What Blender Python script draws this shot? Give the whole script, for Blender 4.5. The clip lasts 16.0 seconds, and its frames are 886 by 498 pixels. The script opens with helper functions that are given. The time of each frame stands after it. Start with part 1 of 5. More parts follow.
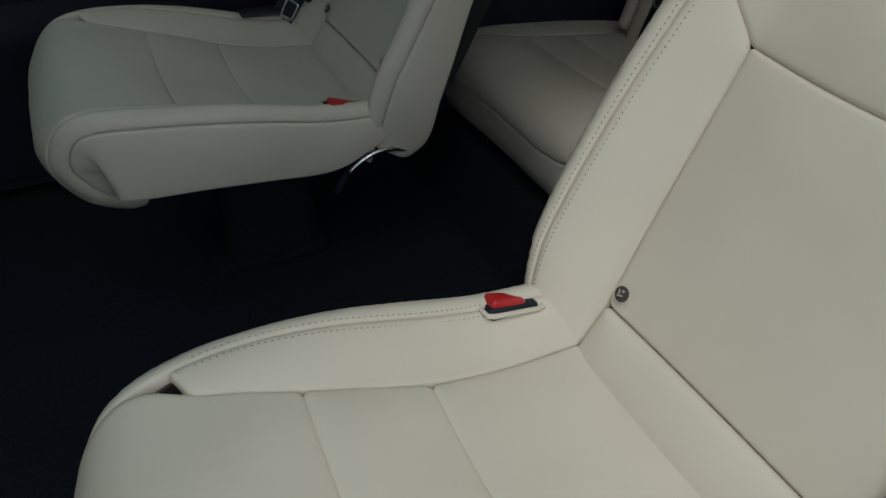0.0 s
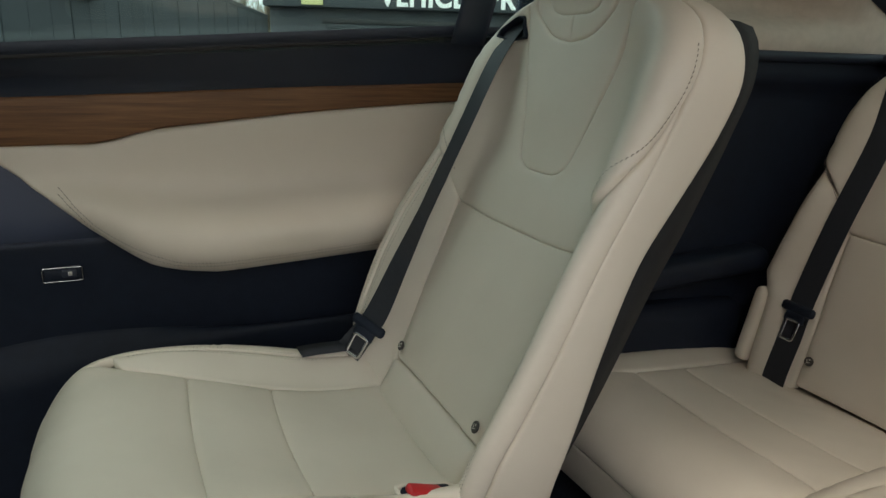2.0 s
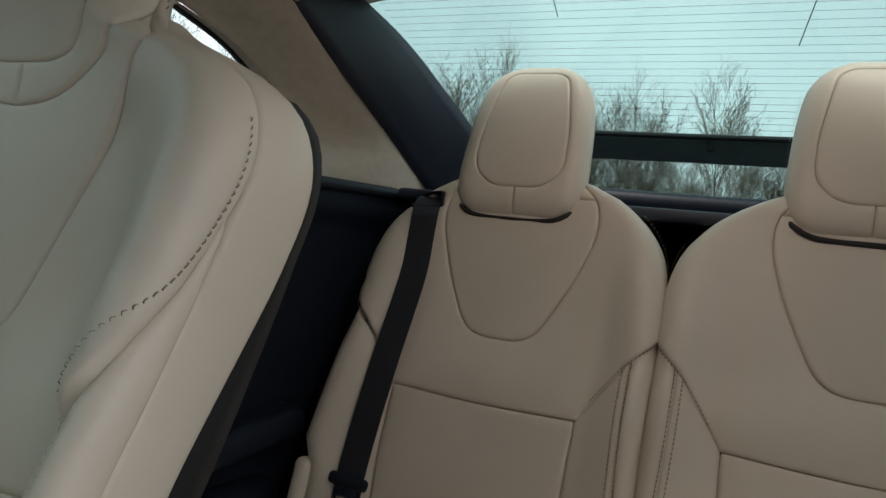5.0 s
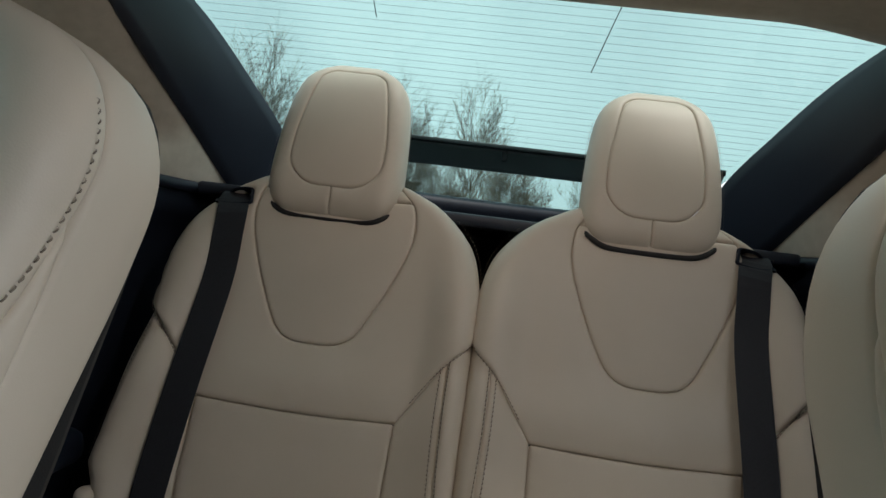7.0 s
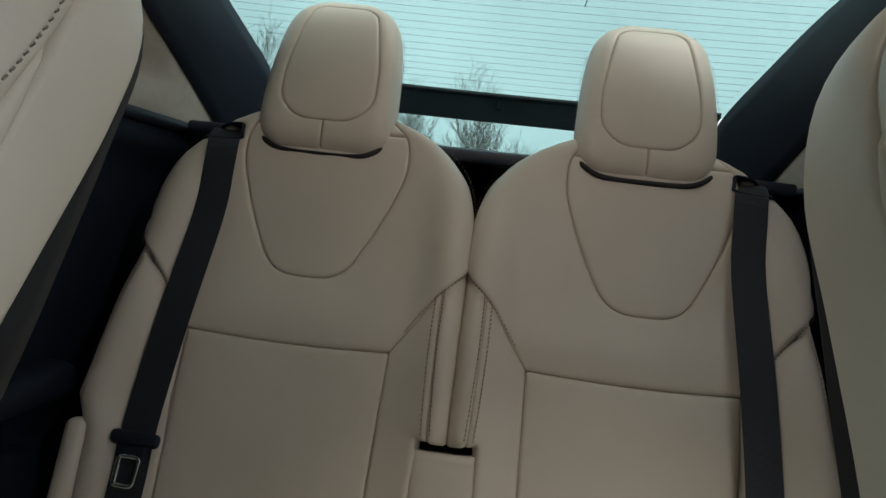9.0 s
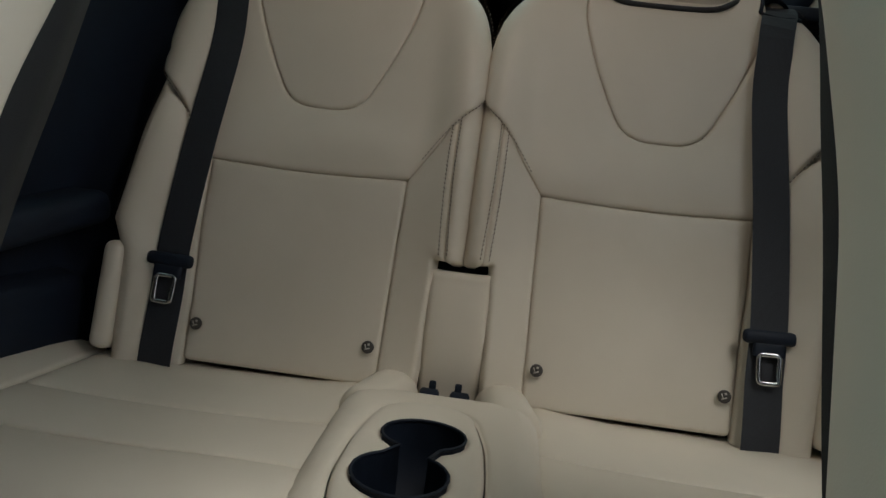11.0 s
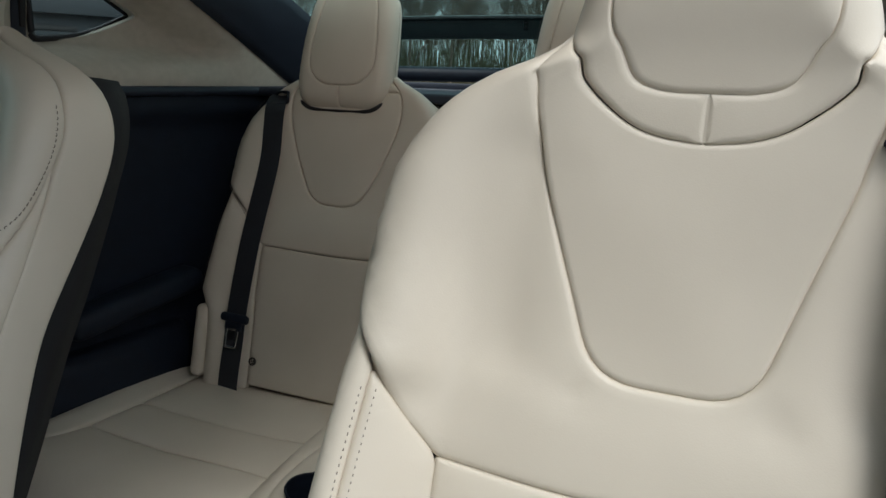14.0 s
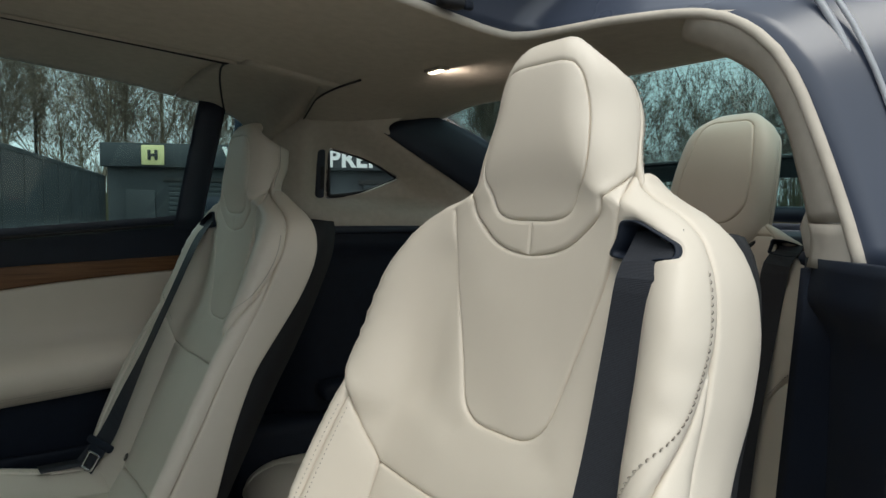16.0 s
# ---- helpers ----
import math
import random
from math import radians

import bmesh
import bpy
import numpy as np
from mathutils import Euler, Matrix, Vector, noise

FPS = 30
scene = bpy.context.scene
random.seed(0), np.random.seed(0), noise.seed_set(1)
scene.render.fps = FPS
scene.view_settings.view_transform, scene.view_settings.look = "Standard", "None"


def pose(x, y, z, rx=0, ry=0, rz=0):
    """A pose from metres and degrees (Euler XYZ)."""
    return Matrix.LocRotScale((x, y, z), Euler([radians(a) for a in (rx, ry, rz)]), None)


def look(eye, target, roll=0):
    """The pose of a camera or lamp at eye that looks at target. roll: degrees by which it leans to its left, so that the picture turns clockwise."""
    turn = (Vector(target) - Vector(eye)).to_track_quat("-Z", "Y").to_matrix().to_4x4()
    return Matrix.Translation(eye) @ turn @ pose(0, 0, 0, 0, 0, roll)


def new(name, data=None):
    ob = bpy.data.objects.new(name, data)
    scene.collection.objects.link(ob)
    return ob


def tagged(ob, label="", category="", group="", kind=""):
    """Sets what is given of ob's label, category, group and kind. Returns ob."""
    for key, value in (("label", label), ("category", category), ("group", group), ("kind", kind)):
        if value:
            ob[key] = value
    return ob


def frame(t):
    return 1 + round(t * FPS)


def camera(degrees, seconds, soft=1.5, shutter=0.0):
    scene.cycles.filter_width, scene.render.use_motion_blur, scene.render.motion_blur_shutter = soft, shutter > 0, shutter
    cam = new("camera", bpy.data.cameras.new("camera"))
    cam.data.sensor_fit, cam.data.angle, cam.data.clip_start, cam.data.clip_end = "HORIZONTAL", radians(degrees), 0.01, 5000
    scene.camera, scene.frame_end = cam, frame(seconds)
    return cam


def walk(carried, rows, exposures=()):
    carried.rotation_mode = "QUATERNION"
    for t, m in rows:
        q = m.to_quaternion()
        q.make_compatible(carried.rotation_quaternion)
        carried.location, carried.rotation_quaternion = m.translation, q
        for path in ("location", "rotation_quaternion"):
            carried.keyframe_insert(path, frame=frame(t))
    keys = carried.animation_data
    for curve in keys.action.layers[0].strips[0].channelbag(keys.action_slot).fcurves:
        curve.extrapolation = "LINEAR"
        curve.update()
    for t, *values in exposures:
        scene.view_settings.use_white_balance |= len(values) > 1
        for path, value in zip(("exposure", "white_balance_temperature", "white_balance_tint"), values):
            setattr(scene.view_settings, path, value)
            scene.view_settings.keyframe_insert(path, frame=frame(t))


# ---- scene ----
cam = camera(66.6, 16.0)
# seconds, eye, target, roll
PATH = [
    (0, (0.236, -0.68, 0.916), (1.006, 0.689, -0.322), 3.7),
    (0.5, (0.27, -0.586, 0.916), (1.03, 0.934, -0.139), 3.1),
    (1, (0.275, -0.512, 0.911), (1.037, 1.112, 0.028), 2.3),
    (1.5, (0.279, -0.441, 0.911), (1.055, 1.252, 0.182), 2.2),
    (2, (0.284, -0.377, 0.924), (1.085, 1.371, 0.375), 1.9),
    (2.5, (0.298, -0.316, 0.93), (1.175, 1.445, 0.573), 2.2),
    (3, (0.325, -0.257, 0.922), (1.36, 1.439, 0.699), 2.6),
    (3.5, (0.356, -0.205, 0.917), (1.574, 1.374, 0.766), 3.2),
    (4, (0.4, -0.158, 0.895), (1.814, 1.252, 0.794), 3.9),
    (4.5, (0.444, -0.107, 0.882), (2.101, 1.009, 0.81), 5.2),
    (5, (0.496, -0.095, 0.883), (2.322, 0.72, 0.834), 6.1),
    (5.2, (0.506, -0.087, 0.887), (2.387, 0.59, 0.852), 6.6),
    (7.3, (0.494, -0.008, 0.884), (2.489, 0.13, 0.9), 7.2),
    (7.5, (0.494, -0.007, 0.884), (2.489, 0.126, 0.898), 7.1),
    (8, (0.494, -0.01, 0.866), (2.489, 0.12, 0.884), 6.9),
    (8.5, (0.502, -0.02, 0.831), (2.497, 0.111, 0.849), 6.8),
    (9, (0.506, -0.025, 0.794), (2.501, 0.109, 0.795), 6.7),
    (9.5, (0.501, -0.031, 0.747), (2.496, 0.11, 0.702), 6.6),
    (10, (0.498, -0.044, 0.722), (2.485, 0.125, 0.569), 6.4),
    (10.2, (0.5, -0.044, 0.708), (2.484, 0.127, 0.523), 6.5),
    (12.3, (0.425, -0.114, 0.749), (2.31, 0.141, 0.129), 6.0),
    (12.5, (0.418, -0.138, 0.795), (2.283, 0.161, 0.137), 6.4),
    (13, (0.407, -0.223, 0.891), (2.225, 0.216, 0.185), 5.1),
    (13.5, (0.382, -0.337, 0.927), (2.189, 0.268, 0.323), 3.8),
    (14, (0.319, -0.459, 0.995), (2.117, 0.258, 0.49), 1.8),
    (14.5, (0.295, -0.602, 1.033), (2.041, 0.307, 0.676), 1.7),
    (15, (0.284, -0.728, 1.035), (1.896, 0.435, 0.813), 1.5),
    (15.5, (0.313, -0.861, 1.019), (1.673, 0.598, 0.876), 1.1),
    (16, (0.361, -0.968, 0.997), (1.544, 0.641, 0.881), 0.4),
]
EXPOSURES = [(0.0, -0.35, 6000, 3), (0.5, 0.2, 6300, 4), (1.0, 0.75, 6350, 7), (1.5, 1.05, 6650, 10), (2.5, 1.15, 7050, 12), (3.5, 0.95, 6900, 13), (5.0, 0.8, 6650, 14), (7.5, 0.8, 6450, 11),
             (9.0, 0.7, 6350, 9), (10.0, 0.95, 6400, 8), (12.5, 0.85, 6200, 7), (13.5, 0.6, 6150, 8), (14.5, 0.45, 6250, 8), (16.0, 0.3, 6350, 7)]
walk(cam, [(t, look(eye, target, roll)) for t, eye, target, roll in PATH], EXPOSURES)

# ---- world and sun: a bright overcast day ----
world = bpy.data.worlds.new("overcast_sky")
scene.world = world
world.use_nodes = True
wn, wl = world.node_tree.nodes, world.node_tree.links
wn.clear()
w_out = wn.new("ShaderNodeOutputWorld")
w_bg = wn.new("ShaderNodeBackground")
w_sky = wn.new("ShaderNodeTexSky")
w_sky.sky_type = "NISHITA"
w_sky.sun_disc = False
w_sky.sun_elevation, w_sky.sun_rotation = radians(63), radians(224)
w_sky.dust_density = 4.0
w_cloud = wn.new("ShaderNodeTexNoise")
w_cloud.inputs["Scale"].default_value = 2.2
w_cloud.inputs["Detail"].default_value = 6.0
w_ramp = wn.new("ShaderNodeValToRGB")
w_ramp.color_ramp.elements[0].position, w_ramp.color_ramp.elements[0].color = 0.30, (6.3, 6.7, 7.0, 1)
w_ramp.color_ramp.elements[1].position, w_ramp.color_ramp.elements[1].color = 0.75, (9.6, 9.9, 10.0, 1)
w_mix = wn.new("ShaderNodeMixRGB")
w_mix.inputs[0].default_value = 0.85
w_tc = wn.new("ShaderNodeTexCoord")
wl.new(w_tc.outputs["Generated"], w_cloud.inputs["Vector"])
wl.new(w_cloud.outputs["Fac"], w_ramp.inputs["Fac"])
wl.new(w_sky.outputs["Color"], w_mix.inputs[1])
wl.new(w_ramp.outputs["Color"], w_mix.inputs[2])
wl.new(w_mix.outputs["Color"], w_bg.inputs["Color"])
w_bg.inputs["Strength"].default_value = 0.12
wl.new(w_bg.outputs["Background"], w_out.inputs["Surface"])

sun = new("sun", bpy.data.lights.new("sun", "SUN"))
sun.data.energy, sun.data.angle, sun.data.color = 1.3, radians(30), (1.0, 0.95, 0.88)
sun.matrix_world = look((-1.3, -1.95, 6.0), (0.6, 0, 0.6))

# ---- materials ----
def material(name, rough=0.5, metal=0.0, spec=0.5):
    m = bpy.data.materials.new(name)
    m.use_nodes = True
    b = m.node_tree.nodes["Principled BSDF"]
    b.inputs["Roughness"].default_value = rough
    b.inputs["Metallic"].default_value = metal
    b.inputs["Specular IOR Level"].default_value = spec
    return m, m.node_tree.nodes, m.node_tree.links, b


def textured(name, dark, light, scale, rough=0.5, bump=0.0, bump_scale=400.0, stretch=(1, 1, 1), metal=0.0, spec=0.5,
             detail=4.0, rough_var=0.08, vary=0.0, voronoi=False, bump_dist=0.0006):
    """Two-scale noise colour, uneven roughness and a fine relief, in object space."""
    m, n, l, b = material(name, rough, metal, spec)
    tc = n.new("ShaderNodeTexCoord")
    mp = n.new("ShaderNodeMapping")
    mp.inputs["Scale"].default_value = stretch
    l.new(tc.outputs["Object"], mp.inputs["Vector"])
    a = n.new("ShaderNodeTexNoise")
    a.inputs["Scale"].default_value, a.inputs["Detail"].default_value = scale, detail
    l.new(mp.outputs["Vector"], a.inputs["Vector"])
    r = n.new("ShaderNodeValToRGB")
    r.color_ramp.elements[0].position, r.color_ramp.elements[0].color = 0.3, (*dark, 1)
    r.color_ramp.elements[1].position, r.color_ramp.elements[1].color = 0.7, (*light, 1)
    l.new(a.outputs["Fac"], r.inputs["Fac"])
    out = r.outputs["Color"]
    if vary:
        oi = n.new("ShaderNodeObjectInfo")
        hs = n.new("ShaderNodeHueSaturation")
        mr = n.new("ShaderNodeMapRange")
        mr.inputs["To Min"].default_value, mr.inputs["To Max"].default_value = 1 - vary, 1 + vary
        l.new(oi.outputs["Random"], mr.inputs["Value"])
        l.new(mr.outputs["Result"], hs.inputs["Value"])
        l.new(out, hs.inputs["Color"])
        out = hs.outputs["Color"]
    l.new(out, b.inputs["Base Color"])
    rr = n.new("ShaderNodeMapRange")
    rr.inputs["To Min"].default_value, rr.inputs["To Max"].default_value = rough - rough_var, rough + rough_var
    l.new(a.outputs["Fac"], rr.inputs["Value"])
    l.new(rr.outputs["Result"], b.inputs["Roughness"])
    if bump:
        if voronoi:
            v = n.new("ShaderNodeTexVoronoi")
            v.feature = "SMOOTH_F1"
            v.inputs["Scale"].default_value = bump_scale
            src = v.outputs["Distance"]
        else:
            v = n.new("ShaderNodeTexNoise")
            v.inputs["Scale"].default_value, v.inputs["Detail"].default_value = bump_scale, 3.0
            src = v.outputs["Fac"]
        l.new(mp.outputs["Vector"], v.inputs["Vector"])
        bp = n.new("ShaderNodeBump")
        bp.inputs["Strength"].default_value, bp.inputs["Distance"].default_value = bump, bump_dist
        l.new(src, bp.inputs["Height"])
        l.new(bp.outputs["Normal"], b.inputs["Normal"])
    return m


LEATHER = textured("cream_leather", (0.648, 0.586, 0.490), (0.708, 0.643, 0.543), 5.0, 0.42, 0.10, 900.0, voronoi=True, spec=0.4, rough_var=0.06)
THREAD = textured("brown_thread", (0.20, 0.17, 0.135), (0.27, 0.23, 0.185), 200.0, 0.7)
DOOR_LEATHER = textured("cream_door_leather", (0.65, 0.575, 0.475), (0.70, 0.625, 0.525), 4.0, 0.48, 0.22, 900.0, voronoi=True, spec=0.35)
LINER = textured("beige_woven_headliner", (0.54, 0.495, 0.42), (0.60, 0.55, 0.47), 60.0, 0.92, 0.5, 1500.0, spec=0.1)
BLACK_PLASTIC = textured("grained_black_plastic", (0.006, 0.010, 0.020), (0.009, 0.015, 0.028), 40.0, 0.6, 0.4, 1400.0, voronoi=True, spec=0.3)
DARK_PAD = textured("soft_dark_blue_black_pad", (0.014, 0.020, 0.034), (0.019, 0.027, 0.044), 12.0, 0.50, 0.3, 1100.0, voronoi=True)
CARPET = textured("black_carpet", (0.012, 0.015, 0.022), (0.025, 0.031, 0.043), 260.0, 0.95, 0.9, 900.0, spec=0.1, bump_dist=0.003)
DARK_FABRIC = textured("black_seat_back_fabric", (0.006, 0.007, 0.009), (0.010, 0.011, 0.014), 90.0, 0.8, 0.4, 900.0)
METAL = textured("polished_steel", (0.55, 0.55, 0.55), (0.72, 0.72, 0.72), 30.0, 0.22, metal=1.0)
RED = textured("red_release_button", (0.42, 0.012, 0.016), (0.5, 0.02, 0.022), 50.0, 0.35)
PAINT = textured("dark_blue_grey_paint", (0.045, 0.056, 0.085), (0.055, 0.068, 0.10), 3.0, 0.25, spec=0.6)
RUBBER = textured("black_rubber_seal", (0.010, 0.010, 0.012), (0.016, 0.016, 0.018), 60.0, 0.6)
DISC = textured("grey_marker_plastic", (0.045, 0.04, 0.036), (0.07, 0.062, 0.055), 80.0, 0.5)
PALE_MARK = textured("pale_printed_mark", (0.45, 0.42, 0.37), (0.5, 0.47, 0.42), 80.0, 0.6)


def belt_material():
    m, n, l, b = material("woven_black_belt", 0.62)
    tc = n.new("ShaderNodeTexCoord")
    w = n.new("ShaderNodeTexWave")
    w.wave_type, w.bands_direction = "BANDS", "Y"
    w.inputs["Scale"].default_value, w.inputs["Distortion"].default_value = 230.0, 1.2
    w2 = n.new("ShaderNodeTexNoise")
    w2.inputs["Scale"].default_value = 500.0
    l.new(tc.outputs["UV"], w.inputs["Vector"])
    l.new(tc.outputs["Object"], w2.inputs["Vector"])
    r = n.new("ShaderNodeValToRGB")
    r.color_ramp.elements[0].color, r.color_ramp.elements[1].color = (0.012, 0.014, 0.019, 1), (0.030, 0.034, 0.044, 1)
    l.new(w2.outputs["Fac"], r.inputs["Fac"])
    l.new(r.outputs["Color"], b.inputs["Base Color"])
    bp = n.new("ShaderNodeBump")
    bp.inputs["Strength"].default_value, bp.inputs["Distance"].default_value = 0.35, 0.0004
    l.new(w.outputs["Fac"], bp.inputs["Height"])
    l.new(bp.outputs["Normal"], b.inputs["Normal"])
    return m


BELT = belt_material()


def wood_material():
    m, n, l, b = material("open_pore_oak", 0.5)
    tc = n.new("ShaderNodeTexCoord")
    mp = n.new("ShaderNodeMapping")
    mp.inputs["Scale"].default_value = (3.0, 60.0, 90.0)
    l.new(tc.outputs["Object"], mp.inputs["Vector"])
    a = n.new("ShaderNodeTexNoise")
    a.inputs["Scale"].default_value, a.inputs["Detail"].default_value, a.inputs["Distortion"].default_value = 1.6, 8.0, 0.6
    l.new(mp.outputs["Vector"], a.inputs["Vector"])
    mp2 = n.new("ShaderNodeMapping")
    mp2.inputs["Scale"].default_value = (14.0, 300.0, 500.0)
    l.new(tc.outputs["Object"], mp2.inputs["Vector"])
    f = n.new("ShaderNodeTexNoise")
    f.inputs["Scale"].default_value, f.inputs["Detail"].default_value = 2.0, 4.0
    l.new(mp2.outputs["Vector"], f.inputs["Vector"])
    r = n.new("ShaderNodeValToRGB")
    r.color_ramp.elements[0].position, r.color_ramp.elements[0].color = 0.28, (0.13, 0.052, 0.018, 1)
    r.color_ramp.elements[1].position, r.color_ramp.elements[1].color = 0.72, (0.31, 0.145, 0.056, 1)
    l.new(a.outputs["Fac"], r.inputs["Fac"])
    mx = n.new("ShaderNodeMixRGB")
    mx.blend_type = "MULTIPLY"
    mx.inputs[0].default_value = 0.55
    l.new(r.outputs["Color"], mx.inputs[1])
    l.new(f.outputs["Fac"], mx.inputs[2])
    l.new(mx.outputs["Color"], b.inputs["Base Color"])
    bp = n.new("ShaderNodeBump")
    bp.inputs["Strength"].default_value, bp.inputs["Distance"].default_value = 0.4, 0.0005
    l.new(f.outputs["Fac"], bp.inputs["Height"])
    l.new(bp.outputs["Normal"], b.inputs["Normal"])
    return m


WOOD = wood_material()


def glass_material(name, tint):
    """Thin tinted glazing: straight-through tint with a mirror sheen."""
    m = bpy.data.materials.new(name)
    m.use_nodes = True
    n, l = m.node_tree.nodes, m.node_tree.links
    n.clear()
    o = n.new("ShaderNodeOutputMaterial")
    t = n.new("ShaderNodeBsdfTransparent")
    t.inputs["Color"].default_value = (*tint, 1)
    g = n.new("ShaderNodeBsdfGlossy")
    g.inputs["Roughness"].default_value = 0.02
    lw = n.new("ShaderNodeLayerWeight")
    lw.inputs["Blend"].default_value = 0.5
    pw = n.new("ShaderNodeMath")
    pw.operation = "POWER"
    pw.inputs[1].default_value = 4.0
    fr = n.new("ShaderNodeMapRange")
    fr.inputs["To Min"].default_value, fr.inputs["To Max"].default_value = 0.02, 0.55
    l.new(lw.outputs["Facing"], pw.inputs[0])
    l.new(pw.outputs["Value"], fr.inputs["Value"])
    mx = n.new("ShaderNodeMixShader")
    l.new(fr.outputs["Result"], mx.inputs["Fac"])
    l.new(t.outputs["BSDF"], mx.inputs[1])
    l.new(g.outputs["BSDF"], mx.inputs[2])
    l.new(mx.outputs["Shader"], o.inputs["Surface"])
    return m


GLASS = glass_material("tinted_side_glass", (0.78, 0.91, 0.89))
SCREEN_GLASS = glass_material("dark_tinted_windscreen", (0.34, 0.37, 0.36))
REAR_GLASS = glass_material("tinted_rear_glass", (0.57, 0.70, 0.685))
# ---- building tools ----
from mathutils.geometry import delaunay_2d_cdt


def finish(bm, name, mat, smooth=True):
    me = bpy.data.meshes.new(name)
    bm.normal_update()
    bm.to_mesh(me)
    bm.free()
    me.materials.append(mat)
    me.polygons.foreach_set("use_smooth", [smooth] * len(me.polygons))
    return me


def part(name, bm, mat, parent=None, label="", smooth=True):
    """Links a bmesh as one mesh object under a thing or a part."""
    ob = new(name, finish(bm, name, mat, smooth))
    ob.parent = parent
    return tagged(ob, label) if label else ob


def thing(name, label, category, group="", kind=""):
    return tagged(new(name), label, category, group, kind)


def from_arrays(verts, faces):
    bm = bmesh.new()
    vs = [bm.verts.new(v) for v in verts]
    for f in faces:
        if len(set(f)) > 2:
            try:
                bm.faces.new([vs[i] for i in f])
            except ValueError:
                pass
    return bm


def curve(points, n=0, step=0.01):
    """Catmull-Rom line through points of any dimension; returns samples."""
    p = np.array(points, float)
    q = np.vstack([2 * p[0] - p[1], p, 2 * p[-1] - p[-2]])
    out = []
    for i in range(1, len(q) - 2):
        a, b, c, d = q[i - 1 : i + 3]
        k = n or max(2, int(np.linalg.norm(c - b) / step))
        for t in np.linspace(0, 1, k, endpoint=False):
            out.append(0.5 * (2 * b + (c - a) * t + (2 * a - 5 * b + 4 * c - d) * t * t + (3 * b - a - 3 * c + d) * t**3))
    out.append(p[-1])
    return np.array(out)


def smooth01(x):
    x = np.clip(x, 0, 1)
    return x * x * (3 - 2 * x)


class Skin:
    """An upholstered form: a section line in the x-z plane, a half width along it, side rolls and side walls.
    s is -1..1 over the front, beyond 1 down the side wall (0.2 m for each 1); v runs in metres along the section."""

    def __init__(self, section, widths, rolls, centre=0.0, radius=0.03, roll_from=0.6, roll_to=0.92, by=1, dish=0.0, sweep=0.0, slim=(), slim_side=1, flat_from=None):
        self.sweep, self.slim, self.slim_side = sweep, slim, slim_side
        self.line = curve(section, step=0.004)
        d = np.r_[0, np.cumsum(np.linalg.norm(np.diff(self.line, axis=0), axis=1))]
        self.v, self.length = d, d[-1]
        t = np.gradient(self.line, d, axis=0)
        k = np.ones(9) / 9
        t = np.stack([np.convolve(np.pad(t[:, i], 4, mode="edge"), k, "valid") for i in (0, 1)], 1)
        t /= np.linalg.norm(t, axis=1)[:, None]
        self.n = np.stack([-t[:, 1], t[:, 0]], 1)
        self.by, self.centre = by, centre
        self.rad = np.array([(self.at(a), b) for a, b in radius]) if np.ndim(radius) else np.array([(0.0, radius)])
        w = np.array([(self.at(a), b) for a, b in widths]) if by is not None else np.array(widths)
        r = np.array([(self.at(a), b) for a, b in rolls]) if by is not None else np.array(rolls)
        self.w, self.r, self.span, self.dish = curve(w, n=8), curve(r, n=8), (roll_from, roll_to), dish
        self.flat_from = self.at(flat_from) if flat_from else 1e6

    def at(self, value):
        """The v at which the section reaches this height (by=1) or depth (by=0)."""
        return float(np.interp(value, self.line[:, self.by], self.v)) if self.by is not None else value

    def bend(self, v):
        return np.interp(v, self.rad[:, 0], self.rad[:, 1])

    def width(self, v):
        return np.interp(v, self.w[:, 0], self.w[:, 1])

    def s_of(self, u, v):
        W = self.width(v)
        return u / (W + 0.57 * np.minimum(self.bend(v), 0.6 * W))

    def pt(self, s, v):
        s, v = np.atleast_1d(np.asarray(s, float)), np.atleast_1d(np.asarray(v, float))
        sign, a = np.where(s < 0, -1.0, 1.0), np.abs(s)
        W = self.width(v)
        R = np.minimum(self.bend(v), 0.6 * W)
        L1, full = W - R, W + 0.5708 * R
        run = np.where(a <= 1, a * full, full + (a - 1) * 0.2)
        th = np.clip((run - L1) / R, 0, np.pi / 2)
        lat = np.minimum(run, L1) + R * np.sin(th)
        back = R * (1 - np.cos(th)) + np.maximum(run - full, 0)
        if len(self.slim):
            cut = np.interp(v, [self.at(q[0]) for q in self.slim], [q[1] for q in self.slim])
            lat = lat - cut * smooth01((a - 0.45) / 0.45) * (sign == self.slim_side)
        lift = np.interp(v, self.r[:, 0], self.r[:, 1]) * smooth01((a - self.span[0]) / (self.span[1] - self.span[0]))
        even = smooth01((v - self.flat_from) / 0.08)
        lift = lift - self.dish * (np.maximum(0, 1 - (a / self.span[0]) ** 2) * (1 - even) + even)
        c = np.stack([np.interp(v, self.v, self.line[:, i]) for i in (0, 1)], 1)
        n = np.stack([np.interp(v, self.v, self.n[:, i]) for i in (0, 1)], 1)
        q = c + n * (lift - back)[:, None]
        x = q[:, 0] + self.sweep * (lat / 0.25) ** 2 * (1 - smooth01((v - 0.05) / 0.28))
        return np.stack([x, self.centre + sign * lat, q[:, 1]], 1)

    def normal(self, s, v):
        e = 0.002
        ds = self.pt(s + e, v) - self.pt(s - e, v)
        dv = self.pt(s, v + e) - self.pt(s, v - e)
        n = np.cross(dv, ds)
        return n / np.maximum(np.linalg.norm(n, axis=1), 1e-9)[:, None]


